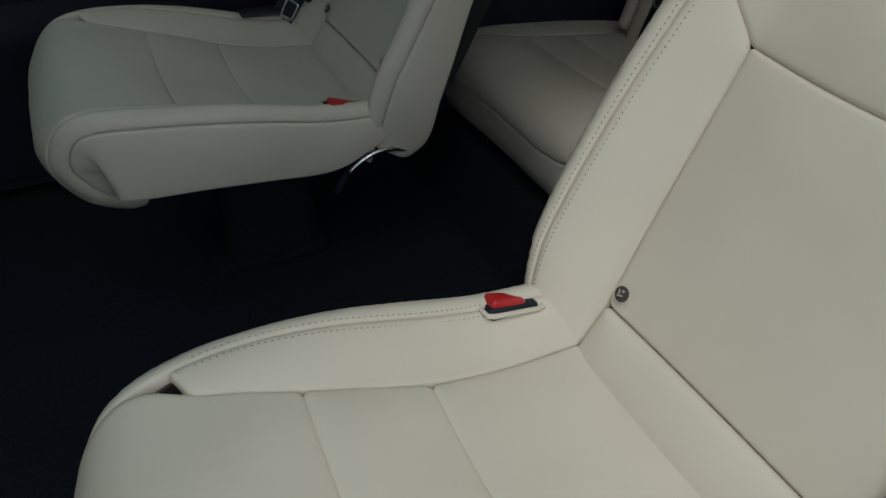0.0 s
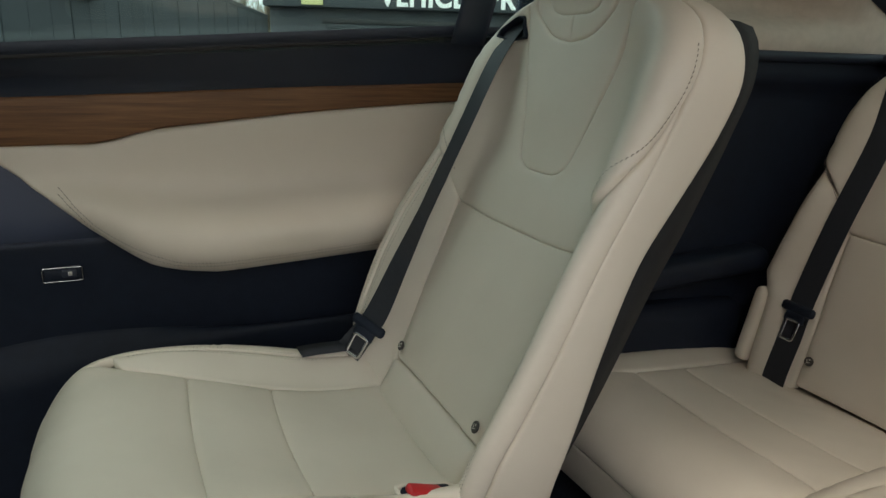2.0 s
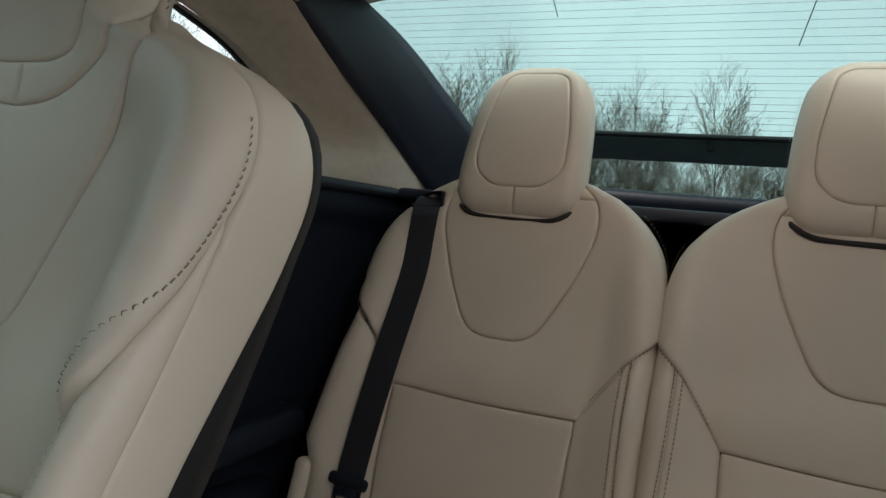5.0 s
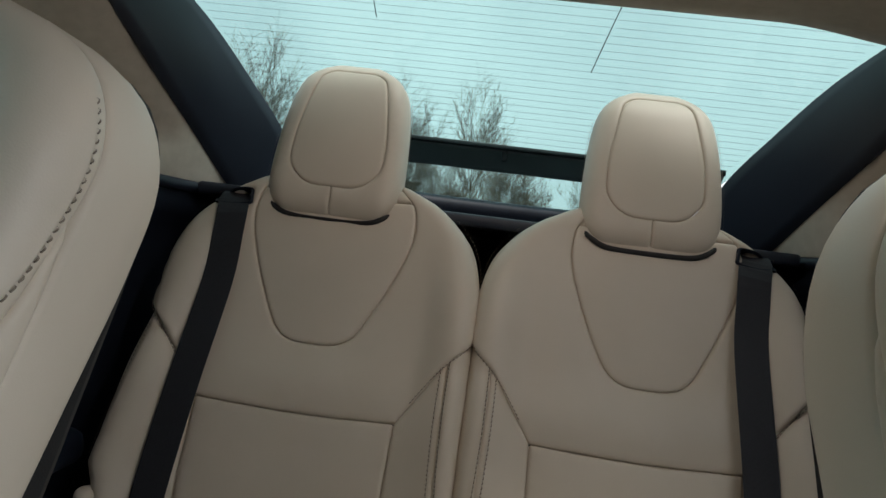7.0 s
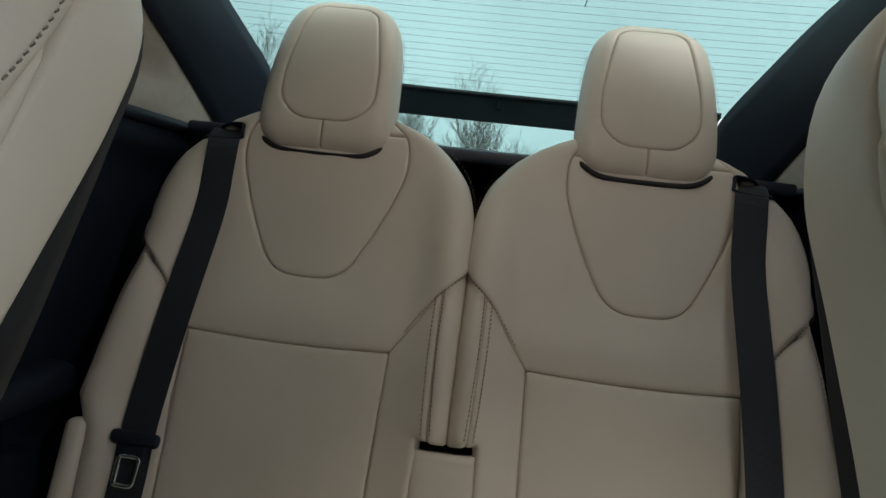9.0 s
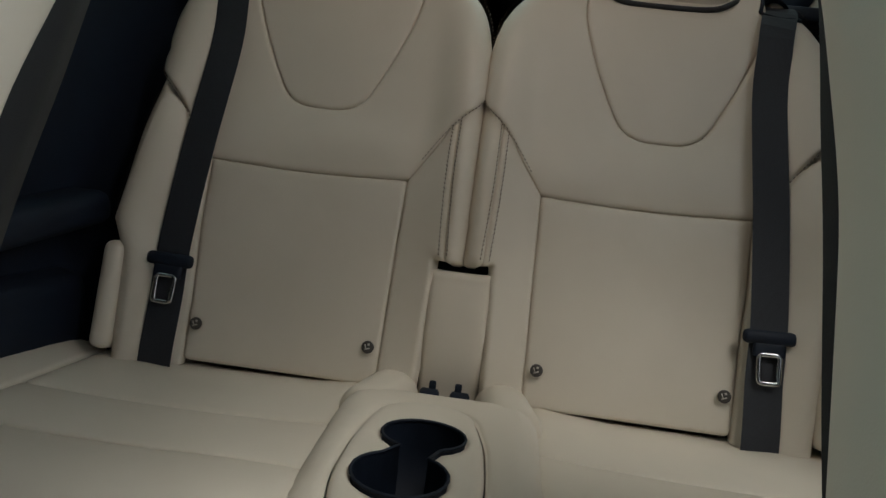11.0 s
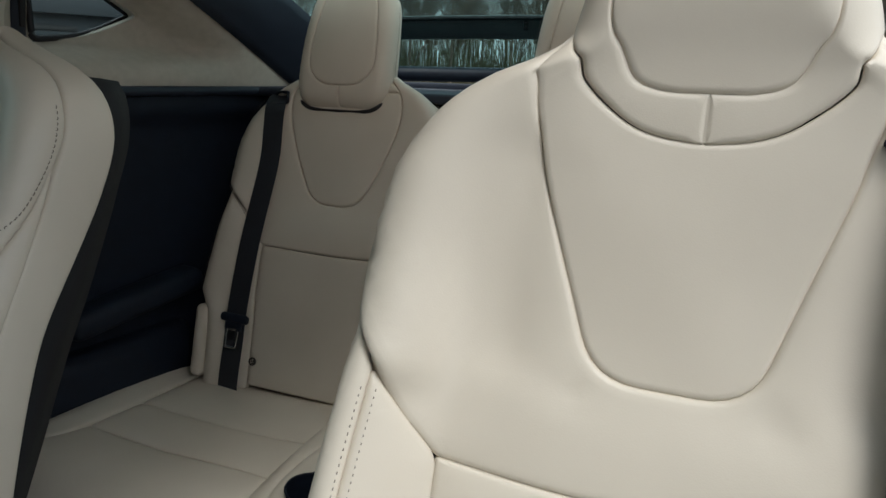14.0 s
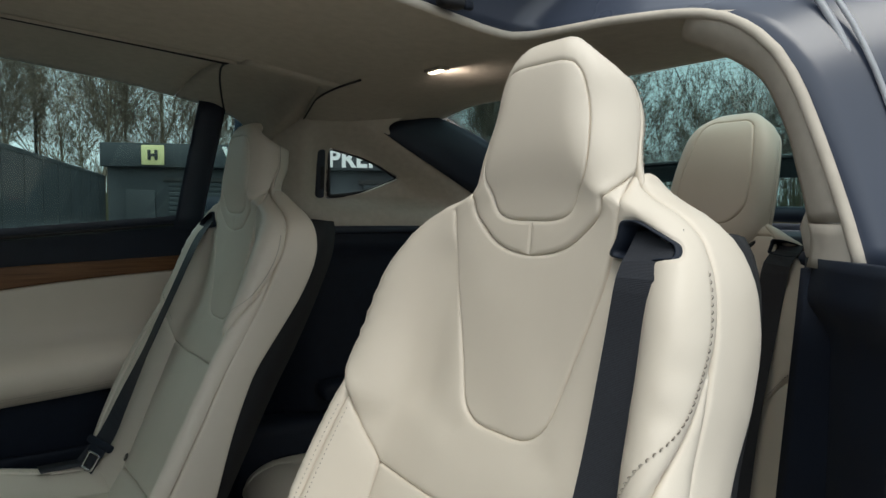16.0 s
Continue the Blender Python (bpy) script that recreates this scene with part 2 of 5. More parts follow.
def locate(skin, y, z):
    """The (s, v) at which a skin passes through this lateral place and height."""
    v, sg = skin.at(z), (1 if y > skin.centre else -1)
    ss = np.linspace(0, 1.0, 501) * sg
    for _ in range(8):
        p = skin.pt(ss, np.full(501, v))
        i = int(np.argmin(np.abs(p[:, 1] - y)))
        v += z - p[i, 2]
    return float(ss[i]), float(v)


class Sheet(Skin):
    """A free surface given by a function of (s, v) in metres."""

    def __init__(self, fn, flip=False):
        self.fn, self.sg = fn, -1.0 if flip else 1.0

    def pt(self, s, v):
        return self.fn(np.atleast_1d(np.asarray(s, float)), np.atleast_1d(np.asarray(v, float)))

    def normal(self, s, v):
        return Skin.normal(self, s, v) * self.sg


def rounded(points, step=0.008):
    """A closed loop of (x, y, corner radius), rounded and sampled, anticlockwise."""
    p = [np.array(q[:2], float) for q in points]
    r = [q[2] if len(q) > 2 else 0.0 for q in points]
    out = []
    for i in range(len(p)):
        a, b, c = p[i - 1], p[i], p[(i + 1) % len(p)]
        if r[i] > 0:
            la, lc = np.linalg.norm(a - b), np.linalg.norm(c - b)
            d = min(r[i], 0.48 * la, 0.48 * lc)
            s, e = b + (a - b) * d / la, b + (c - b) * d / lc
            for t in np.linspace(0, 1, 7):
                out.append((1 - t) ** 2 * s + 2 * t * (1 - t) * b + t * t * e)
        else:
            out.append(b)
    dense = []
    for i in range(len(out)):
        a, b = out[i], out[(i + 1) % len(out)]
        k = max(1, int(np.linalg.norm(b - a) / step))
        dense += [a + (b - a) * t for t in np.linspace(0, 1, k, endpoint=False)]
    q = np.array(dense)
    keep = np.linalg.norm(q - np.roll(q, 1, 0), axis=1) > 1e-4
    q = q[keep]
    x, y = q[:, 0], q[:, 1]
    if np.sum(x * np.roll(y, -1) - y * np.roll(x, -1)) < 0:
        q = q[::-1]
    return q


def loop_distance(pts, loop):
    a, b = loop, np.roll(loop, -1, 0)
    out = np.full(len(pts), 9.0)
    for i in range(len(a)):
        d = b[i] - a[i]
        t = np.clip(((pts - a[i]) @ d) / max(d @ d, 1e-12), 0, 1)
        out = np.minimum(out, np.linalg.norm(pts - a[i] - t[:, None] * d, axis=1))
    return out


def inside(pts, loop):
    a, b = loop, np.roll(loop, -1, 0)
    res = np.zeros(len(pts), bool)
    for i in range(len(a)):
        if a[i, 1] == b[i, 1]:
            continue
        hit = (a[i, 1] > pts[:, 1]) != (b[i, 1] > pts[:, 1])
        x = (b[i, 0] - a[i, 0]) * (pts[:, 1] - a[i, 1]) / (b[i, 1] - a[i, 1]) + a[i, 0]
        res ^= hit & (pts[:, 0] < x)
    return res


def panel_mesh(skin, points, unit=0.25, grid=0.012, edge=0.0045, depth=0.004, puff=0.004, reach=0.03, skirt=0.012, m=1, raise_by=0.0, wrinkle=0.0, seed=0.0, dents=(), holes=(), grow=0.0004, lift=None):
    """A sewn panel on a skin: rounded down at its seams, gently puffed between them."""
    loop = rounded([((q[0] * m) * unit, *q[1:]) for q in points])
    nxt, prv = np.roll(loop, -1, 0), np.roll(loop, 1, 0)
    tan = nxt - prv
    inw = np.stack([-tan[:, 1], tan[:, 0]], 1) / np.maximum(np.linalg.norm(tan, axis=1), 1e-9)[:, None]
    loop = loop - inw * grow
    rings = [loop + inw * k for k in (0.0022, 0.0055, 0.011)]
    cuts = [rounded([((q[0] * m) * unit, *q[1:]) for q in h]) for h in holes]
    near = lambda p: np.minimum.reduce([loop_distance(p, c) for c in [loop, *cuts]])
    for c in cuts:
        t2 = np.roll(c, -1, 0) - np.roll(c, 1, 0)
        o2 = np.stack([t2[:, 1], -t2[:, 0]], 1) / np.maximum(np.linalg.norm(t2, axis=1), 1e-9)[:, None]
        rings = [np.vstack([r, c + o2 * k]) for r, k in zip(rings, (0.0022, 0.0055, 0.011))]
    lo, hi = loop.min(0), loop.max(0)
    gx, gy = np.meshgrid(np.arange(lo[0], hi[0], grid), np.arange(lo[1], hi[1], grid))
    gx = gx + (np.arange(gx.shape[0]) % 2)[:, None] * grid / 2
    cand = [(rings[0], 0.0019), (rings[1], 0.0048), (rings[2], 0.0098), (np.stack([gx.ravel(), gy.ravel()], 1), 0.017)]
    inner = []
    for c, least in cand:
        if len(c):
            keep = inside(c, loop)
            for h in cuts:
                keep &= ~inside(c, h)
            c = c[keep]
            if len(c):
                inner.append(c[near(c) > least])
    flat = np.vstack([loop] + cuts + inner)
    nb, spans, k = len(loop), [(0, len(loop))], len(loop)
    fixed = []
    for h in cuts:
        fixed += [(k + i, k + (i + 1) % len(h)) for i in range(len(h))]
        spans.append((k, k + len(h)))
        k += len(h)
    res = list(delaunay_2d_cdt([Vector(p) for p in flat], fixed, [list(range(nb))], 1, 1e-6))
    if cuts:
        mid = np.array([np.mean([tuple(res[0][i]) for i in f], axis=0) for f in res[2]])
        out = np.zeros(len(mid), bool)
        for h in cuts:
            out |= inside(mid, h)
        res[2] = [f for f, o in zip(res[2], out) if not o]
    xy = np.array([tuple(p) for p in res[0]])
    d = near(xy)
    s, v = xy[:, 0] / unit, xy[:, 1]
    base, nor = skin.pt(s, v), skin.normal(s, v)
    e = np.clip(d / edge, 0, 1)
    h = -depth * (1 - np.sqrt(np.maximum(0, 1 - (1 - e) ** 2))) + puff * (1 - np.exp(-d / reach)) + raise_by
    if wrinkle:
        w = np.array([noise.noise(Vector((a * 14 + seed, b * 14, seed))) + 0.5 * noise.noise(Vector((a * 37, b * 37 + seed, 3.0))) for a, b in xy])
        h = h + wrinkle * w * np.clip(d / 0.03, 0, 1)
    if lift is not None:
        h = h + lift(np.abs(s), v)
    for ds, dv, rad, amount in dents:
        h = h - amount * np.exp(-(((xy[:, 0] - ds * m * unit) ** 2 + (v - dv) ** 2) / rad**2))
    pos = base + nor * h[:, None]
    rim = {}
    for i, o in enumerate(res[3]):
        for j in o:
            if j < k:
                rim[j] = i
    verts = [tuple(p) for p in pos]
    faces = [tuple(reversed(f)) for f in res[2]]
    if skirt:
        for a, b in spans:
            ring = [rim[j] for j in range(a, b) if j in rim]
            k = len(verts)
            verts += [tuple(pos[i] - nor[i] * skirt) for i in ring]
            n = len(ring)
            faces += [(ring[j], ring[(j + 1) % n], k + (j + 1) % n, k + j) for j in range(n)]
    return from_arrays(verts, faces)


def panel(name, skin, points, mat, parent, label="", **kw):
    return part(name, panel_mesh(skin, points, **kw), mat, parent, label)


def stitches(name, skin, lines, mat, parent, spacing=0.0060, length=0.0042, width=0.0012, m=1, raise_by=0.0025, unit=0.25, lift=None):
    """Rows of single thread stitches lying along lines of (s, v)."""
    verts, faces = [], []
    for ln in lines:
        q = curve([(a * m * unit, b) for a, b in ln], step=0.006)
        d = np.r_[0, np.cumsum(np.linalg.norm(np.diff(q, axis=0), axis=1))]
        for t in np.arange(spacing / 2, d[-1] - spacing / 2, spacing):
            ends = [np.array([np.interp(t + o, d, q[:, i]) for i in (0, 1)]) for o in (-length / 2, length / 2)]
            p = [skin.pt(e[0] / unit, e[1])[0] for e in ends]
            n = skin.normal(np.array([ends[0][0] / unit]), np.array([ends[0][1]]))[0]
            if lift is not None:
                p = [q + n * float(lift(abs(ends[0][0] / unit), ends[0][1])) for q in p]
            ax = p[1] - p[0]
            side = np.cross(n, ax)
            side /= max(np.linalg.norm(side), 1e-9)
            k = len(verts)
            for b, up in ((p[0], -0.0012), ((p[0] * 2 + p[1]) / 3, 0.0008), ((p[0] + p[1] * 2) / 3, 0.0008), (p[1], -0.0012)):
                for sg in (-1, 1):
                    verts.append(tuple(b + side * sg * width / 2 + n * (raise_by + up)))
            for j in (0, 2, 4):
                faces.append((k + j, k + j + 1, k + j + 3, k + j + 2))
    return part(name, from_arrays(verts, faces), mat, parent)


def tube(path, radius, sides=8, closed=False, flat=1.0):
    """A swept round bar; radius may be a list."""
    p = np.array(path, float)
    n = len(p)
    rad = np.full(n, radius) if np.isscalar(radius) else np.array(radius)
    verts, faces = [], []
    up = np.array([0.0, 0.0, 1.0])
    for i in range(n):
        t = p[(i + 1) % n] - p[i - 1] if closed else p[min(i + 1, n - 1)] - p[max(i - 1, 0)]
        t /= max(np.linalg.norm(t), 1e-9)
        a = np.cross(t, up)
        if np.linalg.norm(a) < 0.1:
            a = np.cross(t, [0.0, 1.0, 0.0])
        a /= np.linalg.norm(a)
        b = np.cross(a, t)
        for j in range(sides):
            w = 2 * math.pi * j / sides
            verts.append(tuple(p[i] + rad[i] * (a * math.cos(w) + flat * b * math.sin(w))))
    for i in range(n if closed else n - 1):
        for j in range(sides):
            k, o = (i + 1) % n, (j + 1) % sides
            faces.append((i * sides + j, i * sides + o, k * sides + o, k * sides + j))
    if not closed:
        faces += [tuple(range(sides))[::-1], tuple((n - 1) * sides + j for j in range(sides))]
    return from_arrays(verts, faces)


def ribbon(path, across, width, thick=0.0014):
    """A flat strap along path; across: its width direction at each point."""
    p, a = np.array(path, float), np.array(across, float)
    if a.ndim == 2 and len(a) != len(p):
        a = np.stack([np.interp(np.linspace(0, 1, len(p)), np.linspace(0, 1, len(a)), a[:, i]) for i in range(3)], 1)
    if a.ndim == 1:
        a = np.tile(a, (len(p), 1))
    t = np.gradient(p, axis=0)
    verts, faces = [], []
    for i in range(len(p)):
        w = a[i] - t[i] * (a[i] @ t[i]) / (t[i] @ t[i])
        w /= np.linalg.norm(w)
        n = np.cross(t[i], w)
        n /= np.linalg.norm(n)
        for x, y in ((-0.5, -0.5), (-0.47, 0.5), (0, 0.55), (0.47, 0.5), (0.5, -0.5)):
            verts.append(tuple(p[i] + w * x * width + n * y * thick))
    for i in range(len(p) - 1):
        for j in range(5):
            o = (j + 1) % 5
            faces.append((i * 5 + j, i * 5 + o, i * 5 + 5 + o, i * 5 + 5 + j))
    faces += [(4, 3, 2, 1, 0), tuple((len(p) - 1) * 5 + j for j in range(5))]
    bm = from_arrays(verts, faces)
    uv = bm.loops.layers.uv.new("UVMap")
    d = np.r_[0, np.cumsum(np.linalg.norm(np.diff(p, axis=0), axis=1))]
    bm.verts.index_update()
    for f in bm.faces:
        for lp in f.loops:
            i = lp.vert.index
            lp[uv].uv = ((i % 5) / 4 * width, d[i // 5])
    return bm


def block(size, bevel=0.004, at=(0, 0, 0), turn=(0, 0, 0), segments=2, taper=1.0):
    """A box with rounded edges; taper narrows its top."""
    bm = bmesh.new()
    bmesh.ops.create_cube(bm, size=1)
    for v in bm.verts:
        if v.co.z > 0:
            v.co.x *= taper
            v.co.y *= taper
    bmesh.ops.scale(bm, vec=size, verts=bm.verts)
    if bevel:
        bmesh.ops.bevel(bm, geom=bm.edges[:] + bm.verts[:], offset=bevel, segments=segments, affect="EDGES", profile=0.5)
    bmesh.ops.transform(bm, matrix=pose(*at, *turn), verts=bm.verts)
    return bm


def disc(radius, height, at, turn=(0, 0, 0), sides=24, lip=0.0008):
    prof = [(0, height), (radius - lip * 2, height), (radius - lip, height - lip * 0.3), (radius, height - lip), (radius, 0)]
    verts, faces = [], []
    for r, z in prof:
        for j in range(sides):
            w = 2 * math.pi * j / sides
            verts.append((max(r, 1e-5) * math.cos(w), max(r, 1e-5) * math.sin(w), z))
    for i in range(len(prof) - 1):
        for j in range(sides):
            o = (j + 1) % sides
            faces.append((i * sides + j, (i + 1) * sides + j, (i + 1) * sides + o, i * sides + o))
    bm = from_arrays(verts, faces)
    bmesh.ops.remove_doubles(bm, verts=bm.verts, dist=2e-5)
    bmesh.ops.transform(bm, matrix=pose(*at, *turn), verts=bm.verts)
    return bm


def lattice(fn, us, vs, thick=0.0, flip=False):
    """A sheet of quads from fn(u, v); with thickness along its normal if wanted."""
    P = np.array([[fn(u, v) for v in vs] for u in us], float)
    nu, nv = len(us), len(vs)
    idx = np.arange(nu * nv).reshape(nu, nv)
    q = [(idx[i, j], idx[i + 1, j], idx[i + 1, j + 1], idx[i, j + 1]) for i in range(nu - 1) for j in range(nv - 1)]
    if flip:
        q = [f[::-1] for f in q]
    verts, faces = [tuple(p) for p in P.reshape(-1, 3)], list(q)
    if thick:
        N = np.cross(np.gradient(P, axis=0), np.gradient(P, axis=1))
        N /= np.maximum(np.linalg.norm(N, axis=2), 1e-9)[..., None]
        if flip:
            N = -N
        k = nu * nv
        verts += [tuple(p) for p in (P - N * thick).reshape(-1, 3)]
        faces += [tuple(k + i for i in f[::-1]) for f in q]
        rim = list(idx[:, 0]) + list(idx[-1, 1:]) + list(idx[-2::-1, -1]) + list(idx[0, -2:0:-1])
        n = len(rim)
        ring = [(rim[i], rim[(i + 1) % n], k + rim[(i + 1) % n], k + rim[i]) for i in range(n)]
        faces += [f[::-1] for f in ring] if not flip else ring
    return from_arrays(verts, faces)


def frame_at(p, n, up=(0, 0, 1)):
    """A pose at p whose z looks along n."""
    z = Vector(n).normalized()
    x = Vector(up).cross(z)
    x = x.normalized() if x.length > 1e-3 else Vector((1, 0, 0))
    y = z.cross(x)
    m = Matrix((x, y, z)).transposed().to_4x4()
    m.translation = Vector(p)
    return m


def moved(bm, m):
    bmesh.ops.transform(bm, matrix=m, verts=bm.verts)
    return bm
# ---- second-row captain's chairs ----
def marker_disc(parent, p, n):
    m = frame_at(p, n)
    d = part("anchor_marker", moved(disc(0.0085, 0.002, (0, 0, 0)), m), DISC, parent, "round grey child-seat anchor marker")
    bm = bmesh.new()
    for sz, at, turn in (((0.003, 0.003, 0.0006), (0.001, 0.0035, 0.0022), 0), ((0.0075, 0.0016, 0.0006), (-0.0005, -0.0025, 0.0022), 25), ((0.0016, 0.006, 0.0006), (-0.003, 0.0005, 0.0022), 20)):
        o = block(sz, 0, at, (0, 0, turn))
        me = bpy.data.meshes.new("t")
        o.to_mesh(me)
        o.free()
        bm.from_mesh(me)
    part("printed_mark", moved(bm, m), PALE_MARK, d)


def buckle(parent, p, n, along, name="belt_buckle"):
    """A red release button set in a black socket sunk in the bolster."""
    z, x = Vector(n).normalized(), Vector(along).normalized()
    y = z.cross(x).normalized()
    x = y.cross(z)
    m = Matrix((x, y, z)).transposed().to_4x4()
    m.translation = Vector(p)
    b = part(name, moved(block((0.066, 0.030, 0.022), 0.006, (0, 0, -0.006)), m), BLACK_PLASTIC, parent, "black seat-belt buckle socket")
    part("release_button", moved(block((0.046, 0.021, 0.012), 0.004, (0.006, 0, 0.004), (0, -8, 0)), m), RED, b, "red release button")
    ring = [(0.040 * math.cos(w), 0.021 * math.sin(w), 0.0) for w in np.linspace(0, 2 * math.pi, 28, endpoint=False)]
    ring = [(max(-0.037, min(0.037, q[0] * 1.15)), max(-0.018, min(0.018, q[1] * 1.2)), q[2]) for q in ring]
    part("socket_rim", moved(tube(ring, 0.003, 6, closed=True), m), LEATHER, b)


def back_shell(skin, v0, v1, s_end, depth, mat, parent, name="back_shell", inset=0.0):
    """The closed rear of a seat, from side wall to side wall."""
    vs = np.linspace(v0, v1, 46)
    rows = []
    for v in vs:
        W = float(skin.width(v))
        a, b = skin.pt(-s_end, v)[0], skin.pt(s_end, v)[0]
        i = np.interp(v, skin.v, np.arange(len(skin.v)))
        n = skin.n[int(i)]
        back = np.array([-n[0], 0, -n[1]])
        step = (b - a) / 2 * inset
        row = [a + (0, 0.004, 0), a + back * 0.02 + (0, 0.002, 0) + step * .45]
        for q in np.linspace(-0.9, 0.9, 9):
            row.append((a + b) / 2 + (b - a) / 2 * q * (1 - inset) + back * depth * (1 - 0.35 * abs(q) ** 3))
        row += [b + back * 0.02 - (0, 0.002, 0) - step * .45, b - (0, 0.004, 0)]
        rows.append(row)
    nu, nv = len(rows), len(rows[0])
    verts = [tuple(p) for r in rows for p in r]
    faces = [(i * nv + j, (i + 1) * nv + j, (i + 1) * nv + j + 1, i * nv + j + 1) for i in range(nu - 1) for j in range(nv - 1)]
    faces += [tuple(range(nv)), tuple((nu - 1) * nv + j for j in range(nv))[::-1]]
    return part(name, from_arrays(verts, faces), mat, parent)


def sunk_guide(skin, loop3, n, parent):
    """A black moulded opening for the belt, its rolled lip standing in a hole of the shoulder panel."""
    loop = rounded([(a * .25, b, r) for a, b, r in loop3], .004)
    mid = loop.mean(0)
    ring = lambda k, up: [tuple(skin.pt(q[0] * 4, q[1])[0] + n * up) for q in mid + (loop - mid) * k]
    nl = len(loop)
    rows = [(1.08, -.001), (1.06, .0040), (1.0, .0052), (.93, .0035), (.88, -.003), (.84, -.014), (.78, -.028), (.4, -.030)]
    verts = [q for k, up in rows for q in ring(k, up)]
    faces = [(i * nl + j, i * nl + (j + 1) % nl, (i + 1) * nl + (j + 1) % nl, (i + 1) * nl + j) for i in range(len(rows) - 1) for j in range(nl)]
    return part("belt_guide", from_arrays(verts, faces + [tuple(range((len(rows) - 1) * nl, len(rows) * nl))]), BLACK_PLASTIC, parent, "black belt guide opening sunk in the shoulder")


def captain_chair(y0, m, label):
    """m: +1 where the outer side of the car is towards +y."""
    seat = thing("captain_chair", label, "car seat", "second-row seats")
    seat.location = (0, 0, 0)
    near = 1.0 if m < 0 else 0.25
    far = 0.018 if m > 0 else 0.0  # its inner shoulder stands wider
    # backrest with grown-in headrest
    back = Skin([(0.577, 0.30), (0.610, 0.35), (0.673, 0.46), (0.777, 0.69), (0.818, 0.79), (0.842, 0.90), (0.855, 1.0), (0.852, 1.06), (0.856, 1.115), (0.861, 1.148), (0.868, 1.166), (0.881, 1.179), (0.899, 1.1845), (0.916, 1.1855)],
                [(0.30, 0.212), (0.36, 0.222), (0.42, 0.240), (0.50, 0.252), (0.60, 0.256), (0.72, 0.252), (0.80, 0.249), (0.86, 0.249), (0.92, 0.238 + far * .6), (0.965, 0.213 + far), (0.992, 0.178 + far), (1.010, 0.134 + far * .5), (1.024, 0.112), (1.045, 0.106 - .002 * near), (1.09, 0.103 - .008 * near), (1.13, 0.096 - .012 * near), (1.15, 0.088 - .013 * near), (1.166, 0.078 - .012 * near), (1.177, 0.066 - .010 * near), (1.182, 0.050 - .006 * near), (1.1855, 0.024)],
                [(0.30, 0.0), (0.36, 0.034), (0.42, 0.062), (0.48, 0.072), (0.65, 0.068), (0.76, 0.056), (0.85, 0.035), (0.95, 0.012), (1.02, 0.0), (1.18, 0.0)], y0, [(.30, .032), (1.0, .032), (1.05, .046), (1.09, .054), (1.15, .055), (1.187, .055)], dish=0.005, flat_from=1.03, slim=[(.36, 0), (.46, -.010), (.56, -.022 + .012 * (m < 0)), (.64, -.018 + .010 * (m < 0)), (.72, .004 * near), (.80, .018 * near), (.86, .024 * near), (.92, .024 * near + far * .6), (.965, .018 * near + far), (1.0, .008 * near + far), (1.03, 0), (1.185, 0)], slim_side=m)
    V, S = back.at, lambda u, z: float(back.s_of(u, back.at(z)))
    top = back.length - 0.004
    k = dict(m=1)
    wing = lambda a, v: .011 * smooth01((a - .58) / .24) * (1 - .95 * smooth01((a - .85) / .13)) * smooth01((v - V(.725)) / .035) * (1 - smooth01((v - V(.90)) / .10)) - .007 * np.exp(-(((a - .50) / .10) ** 2)) * smooth01((v - V(.74)) / .05) * (1 - smooth01((v - V(.93)) / .05))
    panel("lower_insert", back, [(-S(.152, .425), V(.430), .01), (S(.152, .425), V(.430), .01), (S(.168, .60), V(.60), .05), (S(.172, .69), V(.69), .004), (S(.09, .69), V(.684), .05), (-S(.09, .69), V(.684), .05), (-S(.172, .69), V(.69), .004), (-S(.168, .60), V(.60), .05)], LEATHER, seat, puff=.006, reach=.05, edge=.004, depth=.003, wrinkle=.0016, seed=y0)
    panel("lumbar_roll", back, [(-S(.150, .36), V(.355), .01), (S(.150, .36), V(.355), .01), (S(.152, .425), V(.4275), .008), (-S(.152, .425), V(.4275), .008)], LEATHER, seat, puff=.013, reach=.02, edge=.007, depth=.004)
    for sg in (-1, 1):
        a = [(S(.152, .33), V(.335), .01), (S(.1527, .425), V(.425), .02), (S(.1686, .60), V(.60), .05), (S(.1726, .69), V(.69), .01), (.73, V(.716), .01), (.825, V(.747), .004), (.832, V(.62), .05), (.840, V(.50), .05), (.853, V(.40), .05), (.88, V(.32), .01)]
        panel("lower_bolster", back, [(sg * q[0], *q[1:]) for q in a], LEATHER, seat, puff=.006, depth=.0025, wrinkle=.0012, seed=sg + y0)
        a = [(.883, V(.32), .01), (.856, V(.40), .05), (.843, V(.50), .05), (.835, V(.62), .05), (.828, V(.748), .004), (.86, V(.762), .03), (.95, V(.82), .03), (1.0, V(.885), .01), (1.02, V(.80), .05), (1.02, V(.60), .05), (1.02, V(.40), .05), (1.0, V(.32), .01)]
        panel("bolster_edge", back, [(sg * q[0], *q[1:]) for q in a], LEATHER, seat, puff=.006, edge=.006, depth=.0035, reach=.03, wrinkle=.0008, seed=sg + y0, grid=.0075)
        a = [(1.005, V(.345), .01), (1.025, V(.40), .05), (1.025, V(.60), .05), (1.005, V(.782), .02), (1.02, V(.90), .05), (1.02, V(.985), .02), (1.012, V(1.03), .02), (1.16, V(1.03), .02), (1.34, V(.96), .05), (1.38, V(.88), .05), (1.26, V(.72), .05), (1.32, V(.60), .05), (1.48, V(.45), .05), (1.53, V(.385), .04), (1.34, V(.345), .02)]
